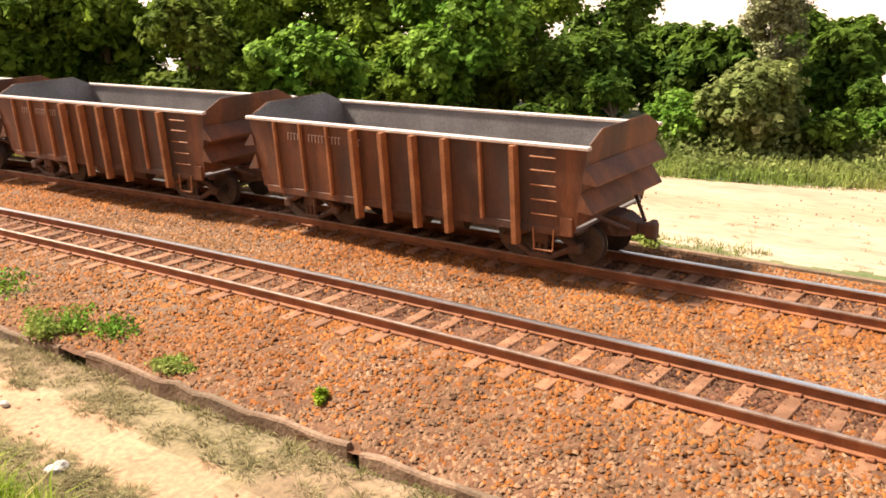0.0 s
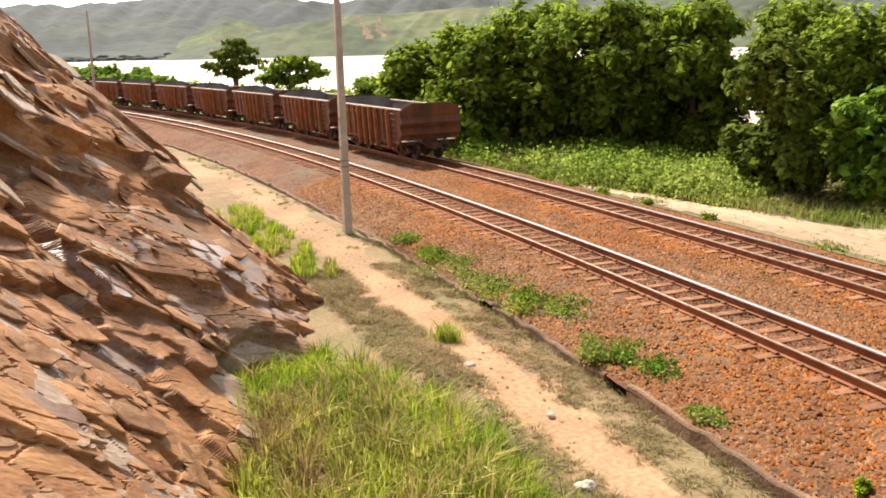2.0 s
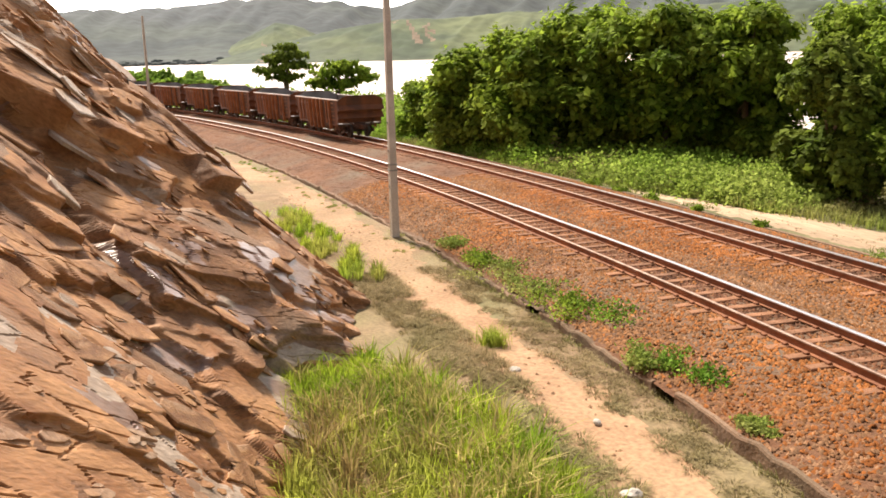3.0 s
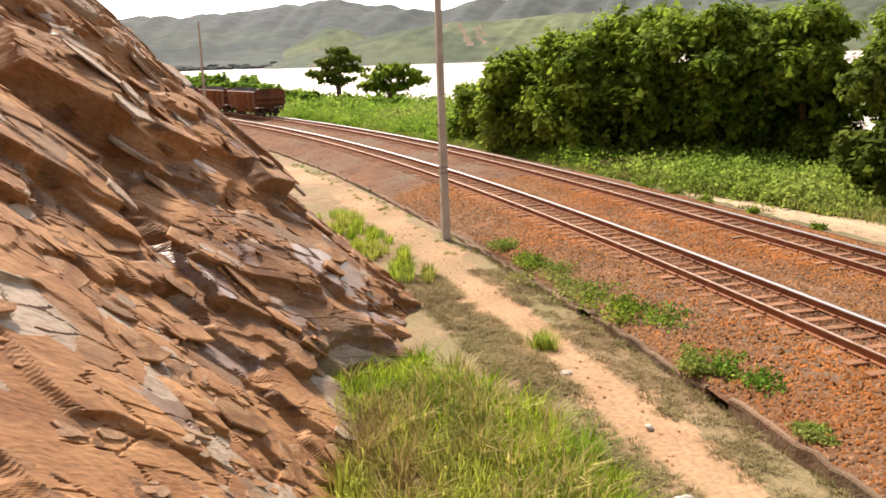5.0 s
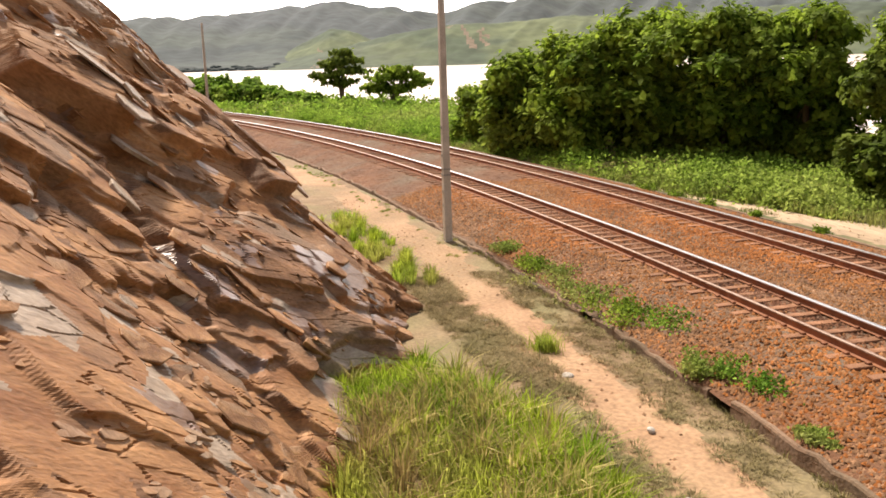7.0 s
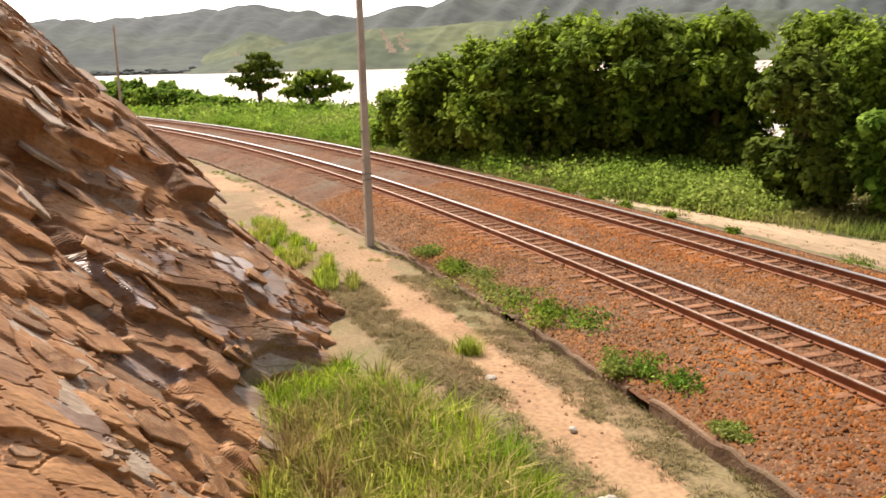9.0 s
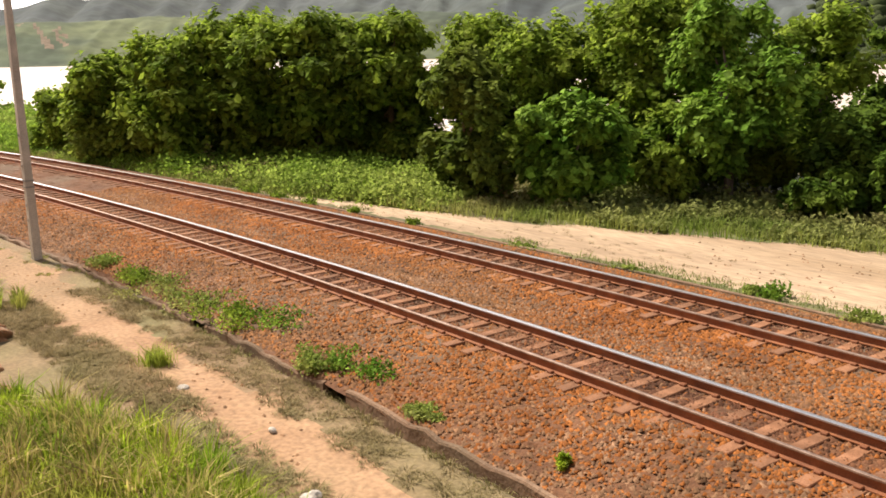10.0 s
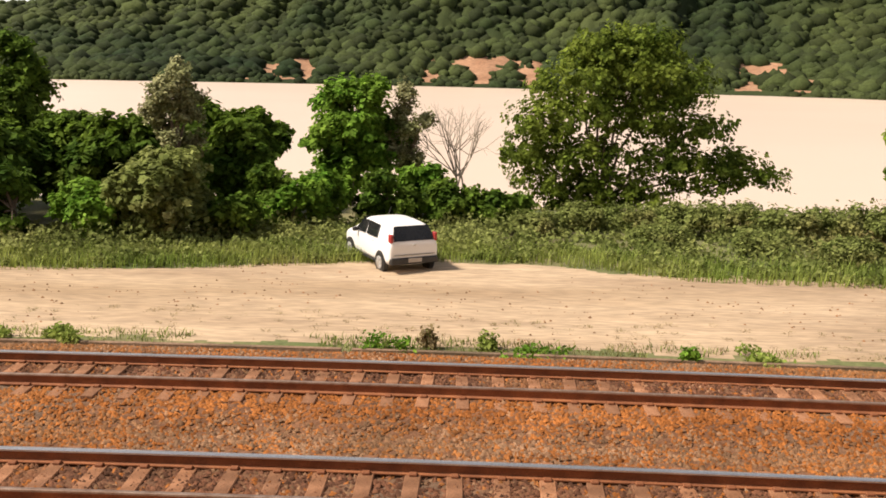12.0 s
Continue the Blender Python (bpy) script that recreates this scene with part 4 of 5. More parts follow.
def build_car():
    """A small white hatchback; its rear at -y, nose at +y."""
    car = thing("hatchback_car", "small white five-door hatchback parked on the sandy verge", "car", at=(0, 0, 0))
    # cross-sections from tail to nose: y, half width, bottom, waist, roof height, roof half width
    secs = [(-1.86, 0.70, 0.42, 0.72, 0.86, 0.66), (-1.82, 0.78, 0.28, 0.84, 0.99, 0.70), (-1.70, 0.81, 0.24, 0.93, 1.15, 0.64), (-1.50, 0.82, 0.22, 0.95, 1.42, 0.60), (-1.30, 0.82, 0.22, 0.95, 1.47, 0.60),
            (-0.4, 0.82, 0.22, 0.94, 1.50, 0.61), (0.25, 0.82, 0.22, 0.93, 1.47, 0.60), (0.55, 0.82, 0.22, 0.92, 1.36, 0.61), (1.10, 0.81, 0.24, 0.90, 0.98, 0.66), (1.60, 0.78, 0.26, 0.82, 0.88, 0.62), (1.86, 0.70, 0.32, 0.66, 0.70, 0.58), (1.92, 0.62, 0.38, 0.56, 0.60, 0.52)]

    def ring(y, w, b, m, t, rw):
        half = [(w * 0.55, b), (w * 0.96, b + 0.03), (w, b + 0.22), (w * 1.0, m - 0.12), (w * 0.985, m), (rw + (w - rw) * 0.25, m + (t - m) * 0.72), (rw * 0.92, m + (t - m) * 0.95), (rw * 0.5, t)]
        return [(x, y, z) for x, z in half] + [(-x, y, z) for x, z in half[::-1]]
    body = part("body", loft([ring(*q) for q in secs]), M_CAR, car, "glossy white painted body", True)
    md = body.modifiers.new("sub", "SUBSURF")
    md.levels = md.render_levels = 2

    def panel(name, pts, mat, th=0.02, par=body, label=""):
        q = [Vector(p) for p in pts]
        n = (q[1] - q[0]).cross(q[2] - q[0]).normalized() * th
        return part(name, loft([[p - n * 0.5 for p in q], [p + n * 0.5 for p in q]]), mat, par, label)
    panel("rear_window", [(-0.64, -1.80, 0.98), (0.64, -1.80, 0.98), (0.61, -1.68, 1.22), (0.55, -1.575, 1.39), (-0.55, -1.575, 1.39), (-0.61, -1.68, 1.22)], M_GLASS, 0.05, label="dark tinted rear window")
    for k in (-1, 1):
        panel("door_window", [(k * 0.805, -0.16, 0.98), (k * 0.805, -0.95, 0.98), (k * 0.69, -0.88, 1.36), (k * 0.68, -0.16, 1.38)], M_GLASS, 0.05)
        panel("door_window", [(k * 0.805, 0.72, 0.98), (k * 0.805, -0.02, 0.98), (k * 0.68, -0.02, 1.38), (k * 0.69, 0.28, 1.36)], M_GLASS, 0.05)
        lamp = boxed(k * 0.715 - 0.055, k * 0.715 + 0.055, -1.82, -1.64, 0.94, 1.20, 0.025)
        part("tail_lamp", lamp, M_LAMP, body, "red tail lamp")
        part("wing_mirror", boxed(k * 0.90 - 0.09, k * 0.90 + 0.09, 0.52, 0.62, 0.94, 1.07, 0.03), M_BLACK, body)
        part("sill_strip", boxed(k * 0.815 - 0.012, k * 0.815 + 0.012, -0.85, 0.85, 0.24, 0.32, 0.005), M_BLACK, body)
        part("door_handle", boxed(k * 0.825 - 0.015, k * 0.825 + 0.015, -0.72, -0.58, 0.84, 0.87, 0.008), M_CAR, body)
        part("headlamp", boxed(k * 0.58 - 0.12, k * 0.58 + 0.12, 1.66, 1.80, 0.64, 0.78, 0.03), M_GLASS, body)
        for y in (-1.20, 1.18):
            arch = rod(bmesh.new(), (k * 0.70, y, 0.29), (k * 0.835, y, 0.29), 0.345, n=28)
            part("wheel_arch", arch, M_BLACK, body, "black wheel arch")
            wl = part("wheel", rod(bmesh.new(), (k * 0.66, y, 0.285), (k * 0.85, y, 0.285), 0.285, n=28), M_BLACK, car)
            rim = rod(bmesh.new(), (k * 0.845, y, 0.285), (k * 0.858, y, 0.285), 0.20, n=20)
            for q in range(6):
                a = q * math.pi / 3
                rod(rim, (k * 0.862, y, 0.285), (k * 0.862, y + 0.18 * math.cos(a), 0.285 + 0.18 * math.sin(a)), 0.022, n=6)
            part("wheel_cover", rim, M_ALLOY, wl, "silver wheel cover")
    part("windscreen", loft([[(-0.62, 0.98, 1.0), (0.62, 0.98, 1.0), (0.55, 0.52, 1.37), (-0.55, 0.52, 1.37)], [(-0.62, 1.01, 1.02), (0.62, 1.01, 1.02), (0.55, 0.55, 1.39), (-0.55, 0.55, 1.39)]]), M_GLASS, body)
    part("rear_bumper", boxed(-0.77, 0.77, -1.91, -1.70, 0.30, 0.50, 0.03), M_BLACK, body, "dark lower rear bumper")
    part("number_plate", boxed(-0.22, 0.22, -1.925, -1.905, 0.36, 0.48, 0.005), M_POLE, body)
    part("badge", boxed(-0.04, 0.04, -1.885, -1.85, 0.84, 0.90, 0.01), M_ALLOY, body)
    part("hatch_seam", boxed(-0.66, 0.66, -1.885, -1.84, 0.575, 0.585), M_BLACK, body)
    part("rear_wiper", rod(bmesh.new(), (0.0, -1.79, 1.0), (0.38, -1.77, 1.04), 0.012, n=6), M_BLACK, body)
    part("roof_aerial", rod(bmesh.new(), (0, 0.1, 1.47), (0, -0.15, 1.75), 0.006, n=6), M_BLACK, body)
    car.matrix_basis = Matrix.Translation((-1.49, 25.05, -0.64)) @ Matrix.Rotation(radians(CAR_TURN), 4, "Z") @ Matrix.Scale(0.89, 4)


CAR_TURN = 27.5


def polar(az, d):
    return Vector((math.sin(radians(az)) * d, math.cos(radians(az)) * d, 0))


def land(x, y):
    s, r = to_sr(np.array([x]), np.array([y]))
    return float(np.interp(r[0], [6, 24, 46], [-0.62, -0.62, -4.4]))


def build_tree(name, az, d, top, half, mat, label, low=0.06, clusters=800, per=18, leaf=0.185, lean=0.0, lumps=28, spread=1.16, trunk=True, group="trees by the river"):
    """A tree whose crown fills half degrees to each side of az, up to the elevation top."""
    g = polar(az, d)
    g.z = land(g.x, g.y)
    h = EYE[2] + math.tan(radians(top)) * d - g.z
    w = math.tan(radians(half * spread)) * d
    tr = thing(name, label, "tree", group, g)
    lo = low * h
    blobs = []
    mz, hz = (lo + h) / 2, (h - lo) / 2
    for k in range(lumps):
        a, e = rng.uniform(0, 2 * math.pi), math.asin(rng.uniform(-1.0, 1.0))
        br = w * rng.uniform(0.20, 0.36)
        q = (w - br * 0.8) * math.sqrt(rng.uniform(0.2, 1.0))
        x, y, z = math.cos(a) * math.cos(e) * q + lean * 0.5, math.sin(a) * math.cos(e) * q * 0.85, mz + math.sin(e) * (hz - br * 0.7)
        for m in range(7):
            d = rng.normal(size=3) + [0, 0, 0.5]
            d *= br * rng.uniform(0.5, 0.95) / np.linalg.norm(d)
            sr = br * rng.uniform(0.34, 0.72)
            blobs.append((x + d[0], y + d[1], min(z + d[2] * 0.85, h - sr), sr, sr, sr * 0.8))
    c, o = cluster_points(blobs, clusters, per, 0.40 * min(1.3, max(0.6, w / 2.6)), 0.7)
    keep = c[:, 2] > 0.15
    v, f = leaf_arrays(c[keep], rng.uniform(0.7, 1.3, keep.sum()) * leaf, 2.0, out=o[keep])
    tri_object("crown", v, f, mat, tr)
    if trunk:
        bm = bmesh.new()
        r0 = 0.05 + h * 0.018
        mid = Vector((lean * 0.3 + rng.normal(0, 0.1), 0, h * 0.4))
        rod(bm, (0, 0, -0.3), mid, r0, r0 * 0.75, 9)
        for b in blobs[:56:7]:
            q = Vector(b[:3])
            k = mid.lerp(q, 0.45) + Vector((0, 0, 0.25))
            rod(bm, mid, k, r0 * 0.5, r0 * 0.32, 7)
            rod(bm, k, q, r0 * 0.32, r0 * 0.1, 6)
        part("trunk", bm, M_BARK, tr, "grey-brown forked trunk")
    return tr


def build_bare_tree(az, d, top):
    g = polar(az, d)
    g.z = land(g.x, g.y)
    h = EYE[2] + math.tan(radians(top)) * d - g.z
    tr = thing("bare_tree", "leafless pale tree with thin forking branches", "tree", "trees by the river", g)
    bm = bmesh.new()

    def grow(a, way, length, r, depth):
        b = a + way * length
        rod(bm, a, b, r, r * 0.65, 6)
        if depth:
            for k in range(3 if depth > 2 else 2):
                w = (way + Vector(rng.normal(0, 0.42, 3)) + Vector((0, 0, 0.12))).normalized()
                grow(b, w, length * rng.uniform(0.6, 0.85), r * 0.62, depth - 1)
    for k in range(4):
        grow(Vector((rng.normal(0, 0.4), rng.normal(0, 0.2), 0)), Vector((rng.normal(0, 0.3), 0, 1)).normalized(), h * 0.33, 0.05, 4)
    part("trunk", bm, M_BARK2, tr, "pale bare forked branch work")


M_BARK2 = material("pale_twig", (0.36, 0.30, 0.24), (0.46, 0.39, 0.32), 3, 0.9, 0.2, 20)
M_VINE = material("vine_olive", (0.22, 0.25, 0.10), (0.36, 0.35, 0.19), 0.8, 0.8, 0.0, 20, (0.10, 0.13, 0.04), island=0.4, through_light=0.25)


def build_trees():
    G = "tall leafy green tree in the riverside thicket"
    for az, d, top, half, mat, lab, kw in (
            (-75.2, 56, -1.9, 2.0, M_LEAF, "low rounded green tree at the end of the thicket", {}),
            (-72.2, 50, -0.1, 2.9, M_LEAF, G, {"low": 0.08, "lumps": 30, "spread": 1.12, "leaf": 0.24, "clusters": 950}), (-68.6, 47, 1.7, 3.8, M_LEAF, G, {"low": 0.08, "lumps": 30, "spread": 1.12, "leaf": 0.24, "clusters": 950}), (-64.6, 46, 2.4, 4.2, M_LEAF, G, {"low": 0.08, "lumps": 30, "spread": 1.12, "leaf": 0.24, "clusters": 950}),
            (-60.2, 44, 2.3, 3.6, M_LEAF, G, {"low": 0.08, "lumps": 30, "spread": 1.12, "leaf": 0.24, "clusters": 950}), (-55.6, 43, 2.1, 3.4, M_LEAF, G, {"low": 0.08, "lumps": 30, "spread": 1.12, "leaf": 0.24, "clusters": 950}),
            (-50.9, 33, -0.1, 3.3, M_LEAFY, "dense olive-green rounded tree at the road's edge", {"lumps": 14}),
            (-47.2, 39, 1.4, 3.4, M_LEAF, G, {"lumps": 17}), (-44.6, 31, -2.9, 3.3, M_LEAFB, "bright green bushy young tree", {"leaf": 0.2}),
            (-44.2, 41, 2.4, 3.6, M_LEAF, G, {}), (-49.8, 42, 1.9, 3.4, M_LEAF, G, {}), (-40.6, 37, 3.0, 3.8, M_LEAF, G, {}), (-37.6, 41, 3.0, 3.2, M_LEAF, G, {}), (-35.0, 33, 3.0, 4.0, M_LEAFB, "broad light-green tree with a hanging crown", {"low": 0.12, "lumps": 20}),
            (-30.4, 37, 1.9, 3.4, M_LEAF, "dark tree overgrown with creepers", {}), (-25.6, 41, 1.2, 2.6, M_LEAFD, G, {}),
            (-20.6, 35, -3.3, 2.2, M_LEAFD, "low dark green shrub tree", {}), (-14.8, 35, -2.4, 2.2, M_LEAFD, "low dark green shrub tree", {}), (-11.9, 34, -2.8, 1.9, M_LEAFD, "low dark green shrub tree", {}),
            (-33.5, 36, -2.6, 4.0, M_LEAF, "low dark green shrub tree", {}), (-38.5, 33, -3.5, 3.2, M_LEAF, "low dark green shrub tree", {}),
            (-27.6, 33, -3.6, 3.4, M_LEAFD, "low dark green shrub tree", {}),
            (-22.6, 36, -3.0, 2.2, M_LEAFD, "low dark green shrub tree", {}), (-19.2, 34, -3.2, 2.4, M_LEAFD, "low dark green shrub tree", {}),
            (-16.4, 32, 0.3, 1.5, M_VINE, "slender tree draped with drying creepers", {"low": 0.1, "clusters": 520, "leaf": 0.085, "per": 26, "lumps": 22}),
            (-17.0, 28.5, -5.2, 3.0, M_SCRUB, "spreading light-green shrub beside the road", {"leaf": 0.15}),
            (-12.6, 33, -3.4, 2.1, M_LEAFD, "deep green bushy young tree", {}),
            (-5.8, 36, -0.5, 2.7, M_LEAFB, "upright green tree with a dark trunk", {"low": 0.08, "lumps": 22}),
            (-2.2, 36, -1.0, 1.3, M_VINE, "slender tree draped with drying creepers", {"low": 0.1, "clusters": 380, "leaf": 0.085, "per": 26, "lumps": 20}),
            (27.2, 42, -2.0, 1.6, M_LEAF, "small green tree near the water", {})):
        build_tree("tree", az, d, top, half, mat, lab, **kw)
    for az, d, top, half in ((-71, 50, -3.2, 3.2), (-66, 49, -3.4, 3.4), (-61.5, 47, -3.6, 3.2), (-57, 46, -3.8, 3.2), (-53, 42, -4.4, 3.0), (-48, 40, -4.5, 3.0), (-42, 38, -4.5, 3.2), (-36, 38, -4.5, 3.2)):
        build_tree("shrub", az, d, top, half, M_LEAF, "dark shaded shrub under the riverside trees", low=0.0, clusters=420, leaf=0.2, lumps=9, group="thicket shrubs")
    for az, d, top, half in ((6.0, 30, -8.9, 1.7), (8.8, 31, -8.3, 2.0), (12.0, 32, -8.0, 2.0), (15.2, 31, -7.9, 2.0), (18.0, 33, -7.6, 2.0), (21.0, 32, -7.5, 2.0), (24.0, 33, -7.3, 2.2), (27.0, 32, -7.1, 2.2), (13.5, 28.5, -9.5, 1.8), (19.5, 28.5, -9.4, 1.8), (24.5, 28.5, -9.3, 1.8)):
        build_tree("shrub", az, d, top, half, M_SCRUB, "dull green scrubby shrub on the bank", low=0.0, clusters=260, leaf=0.085, lumps=9, group="bank shrubs")
    for az, d, top, half in ((-9.5, 30, -7.0, 2.0), (-7.6, 31, -6.4, 1.8), (-11.5, 30.5, -6.2, 1.8), (-3.6, 31, -6.6, 2.2), (0.5, 31, -7.2, 1.8), (3.6, 31, -7.6, 1.6), (-13.5, 29, -7.4, 2.0), (-21.5, 29, -7.2, 2.4), (-1.0, 33, -5.6, 1.6), (-25.5, 30, -6.2, 2.2), (-29.5, 30, -7.0, 2.2)):
        build_tree("shrub", az, d, top, half, M_LEAFB if rng.random() < 0.4 else M_LEAFD, "leafy green shrub at the road's edge", low=0.0, clusters=330, leaf=0.14, lumps=8, group="roadside shrubs")
    for az, d, top, half in ((-92.6, 128, -0.75, 1.6), (-91.0, 126, -0.85, 1.5), (-89.4, 122, -1.05, 1.4), (-88.0, 120, -1.5, 1.3), (-86.6, 116, -1.9, 1.2), (-85.2, 112, -2.1, 1.0)):
        build_tree("shrub", az, d, top, half, M_LUSH, "rounded green scrub on the far river bank", low=0.0, clusters=380, leaf=0.42, lumps=12, spread=1.3, trunk=False, group="bank scrub mounds")
    build_bare_tree(1.0, 36.5, -2.2)
    # broad spreading tree at the river's edge
    g = polar(10.6, 38.0)
    g.z = land(g.x, g.y)
    tr = thing("tree", "large spreading tree with a flat-branched airy crown", "tree", "trees by the river", g)
    blobs = [(0, 0, 6.3, 2.4, 2.0, 1.1), (-1.6, 0, 5.3, 2.0, 1.8, 1.1), (1.7, 0, 5.4, 2.0, 1.8, 1.1), (-2.8, 0, 3.9, 1.7, 1.6, 0.8), (0.4, 0.3, 4.3, 2.4, 2.0, 1.0),
             (3.0, 0, 3.6, 1.9, 1.5, 0.6), (-3.5, 0.2, 2.6, 1.4, 1.3, 0.7), (-1.2, 0, 2.6, 2.0, 1.6, 0.8), (2.2, 0, 2.4, 2.0, 1.5, 0.6), (4.6, 0, 2.3, 1.5, 1.2, 0.45),
             (5.6, 0, 1.75, 1.3, 1.0, 0.35), (3.6, -0.2, 1.5, 1.5, 1.2, 0.4), (-2.6, 0, 1.5, 1.5, 1.3, 0.6), (0.2, 0, 1.3, 2.0, 1.5, 0.7), (1.0, 0, 7.0, 1.5, 1.2, 0.6), (-0.9, 0, 6.9, 1.2, 1.2, 0.6)]
    blobs += [(-1.0, -0.3, 0.6, 1.6, 1.0, 0.6), (1.2, -0.3, 0.5, 1.4, 1.0, 0.5), (-2.4, -0.2, 0.6, 1.0, 0.9, 0.5)]
    c, o = cluster_points(blobs, 1350, 22, 0.36, 0.45)
    v, f = leaf_arrays(c, rng.uniform(0.7, 1.3, len(c)) * 0.135, 1.0, out=o)
    tri_object("crown", v, f, M_LEAFY, tr)
    bm = bmesh.new()
    for b in blobs:
        q = Vector(b[:3])
        mid = Vector((q.x * 0.35 - 0.5, 0, q.z * 0.5))
        rod(bm, (-0.6, 0, -0.2), mid, 0.075, 0.05, 7)
        rod(bm, mid, q, 0.05, 0.015, 6)
    part("trunk", bm, M_BARK, tr)
    # two trees far down the bank
    for az, d, tiers, mat, lab in ((-83.2, 112, ((0, 5.6, 1.5), (0.6, 4.7, 2.4), (-1.2, 4.3, 1.8), (1.0, 3.5, 2.9), (-2.0, 3.0, 2.0), (0, 2.2, 2.6)), M_LEAFY, "flat-topped layered tree by the water"),
                                   (-80.0, 100, ((0, 3.6, 1.8), (1.4, 3.0, 2.0), (-1.2, 2.8, 2.0), (2.6, 2.2, 1.8), (-2.2, 1.8, 1.8), (0, 1.6, 2.4)), M_LEAF, "dark low rounded tree by the water")):
        g = polar(az, d)
        g.z = land(g.x, g.y)
        tr = thing("tree", lab, "tree", "trees by the river", g)
        a = -radians(az)
        blobs = [(x * math.cos(a), x * math.sin(a), z - g.z * 0.9, w * 0.9, w * 0.9, 0.16) for x, z, w in tiers]
        c, o = cluster_points(blobs, 200, 20, 0.42, 0.4)
        v, f = leaf_arrays(c, rng.uniform(0.2, 0.42, len(c)), 0.8, out=o)
        tri_object("crown", v, f, mat, tr)
        bm = bmesh.new()
        for b in blobs:
            rod(bm, (0, 0, -0.3), (b[0] * 0.2, b[1] * 0.2, b[2] * 0.7), 0.16, 0.10, 7)
            rod(bm, (b[0] * 0.2, b[1] * 0.2, b[2] * 0.7), b[:3], 0.10, 0.04, 6)
        part("trunk", bm, M_BARK, tr)


def strip_points(n, s0, s1, r_lo, r_hi):
    s = rng.uniform(s0, s1, n)
    r = r_lo(s) + (r_hi(s) - r_lo(s)) * rng.random(n)
    return s, r


def build_plants():
    # weeds between road and thicket: bushy clumps over a band
    edge = lambda s: np.interp(s - 8, [-62, -36, -33, -28.7, -21.6, -13.6, -6, -1, 2.5, 6, 40], [6.4, 6.4, 7.0, 7.6, 8.7, 12.0, 13.4, 14.9, 14.9, 13.4, 13.4])
    s, r = strip_points(3400, -70, 24, edge, lambda q: edge(q) + np.interp(q, [-70, -30, 0, 24], [14, 10, 5, 12]))
    p = PS(s, r, -0.62)
    swell = 0.3 + 2.0 * np.clip(fbm(s, r, 2.4, 3, 62) + 0.3, 0, 1) ** 1.3
    hgt = rng.uniform(0.3, 0.6, len(s)) * swell * np.interp(r - edge(s), [0, 0.8, 3], [0.6, 1.0, 1.2])
    per = 34
    o = rng.normal(size=(len(s), per, 3))
    o *= rng.random((len(s), per, 1)) ** 0.33 / np.linalg.norm(o, axis=2)[:, :, None]
    c = p[:, None] + np.abs(o) * [0, 0, 1] * (hgt * 1.35)[:, None, None] + o * [1, 1, 0] * (0.22 + hgt * 0.5)[:, None, None]
    v, f = leaf_arrays(c.reshape(-1, 3), rng.uniform(0.06, 0.14, len(s) * per), 0.9)
    tagged(tri_object("roadside_weeds", v, f, M_SCRUB), "dense dull-green weeds along the far side of the road", "weeds", kind="stuff")
    s, r = strip_points(26000, -60, 24, lambda q: edge(q) - 0.35, lambda q: edge(q) + 2.0)
    v, f = blade_arrays(PS(s, r, -0.64), rng.uniform(0.15, 0.5, len(s)), rng.uniform(0.012, 0.03, len(s)), 0.6)
    tagged(tri_object("roadside_grass", v, f, M_WEED), "pale green grass fringe at the road's edge", "grass", kind="stuff")
    s, r = strip_points(5200, -80, -16, lambda q: edge(q) - 0.1, lambda q: edge(q) + np.interp(q, [-75, -30, -16], [13, 8, 4]))
    p = PS(s, r, -0.62)
    hgt = rng.uniform(0.45, 1.0, len(s)) * (0.4 + 1.3 * np.clip(fbm(s, r, 2.0, 3, 63) + 0.4, 0, 1)) * np.interp(r - edge(s), [0, 1.0], [0.55, 1])
    per = 32
    o = rng.normal(size=(len(s), per, 3))
    o *= rng.random((len(s), per, 1)) ** 0.33 / np.linalg.norm(o, axis=2)[:, :, None]
    c = p[:, None] + np.abs(o) * [0, 0, 1] * (hgt * 1.3)[:, None, None] + o * [1, 1, 0] * (0.25 + hgt * 0.5)[:, None, None]
    v, f = leaf_arrays(c.reshape(-1, 3), rng.uniform(0.07, 0.14, len(s) * per), 0.8)
    tagged(tri_object("lush_undergrowth", v, f, M_LUSH), "lush bright green undergrowth beside the far track", "weeds", kind="stuff")
    # low scrub on the bank far left of the thicket
    s, r = strip_points(1700, -190, -62, lambda q: 6.0 + 0 * q, lambda q: 46.0 + 0 * q)
    p = PS(s, r, np.interp(r, [6, 24, 46], [-0.62, -0.62, -4.4]))
    hgt = rng.uniform(0.4, 1.2, len(s)) * np.interp(r, [6, 14, 40], [0.6, 1, 1.5])
    per = 30
    o = rng.normal(size=(len(s), per, 3))
    o *= rng.random((len(s), per, 1)) ** 0.4 / np.linalg.norm(o, axis=2)[:, :, None]
    c = p[:, None] + np.abs(o) * [0, 0, 1] * (hgt * 1.4)[:, None, None] + o * [1, 1, 0] * (0.5 + hgt * 0.8)[:, None, None]
    v, f = leaf_arrays(c.reshape(-1, 3), rng.uniform(0.18, 0.4, len(s) * per), 0.6)
    tagged(tri_object("bank_scrub", v, f, M_LUSH), "low green scrub covering the river bank", "scrub", kind="stuff")
    # fine weeds on the verge between far rail and road
    s, r = strip_points(14000, -55, 22, lambda q: 6.15 + 0 * q, lambda q: 7.1 + 0 * q)
    k = fbm(s, r, 2.0, 3, 61) > -0.02
    s, r = s[k], r[k]
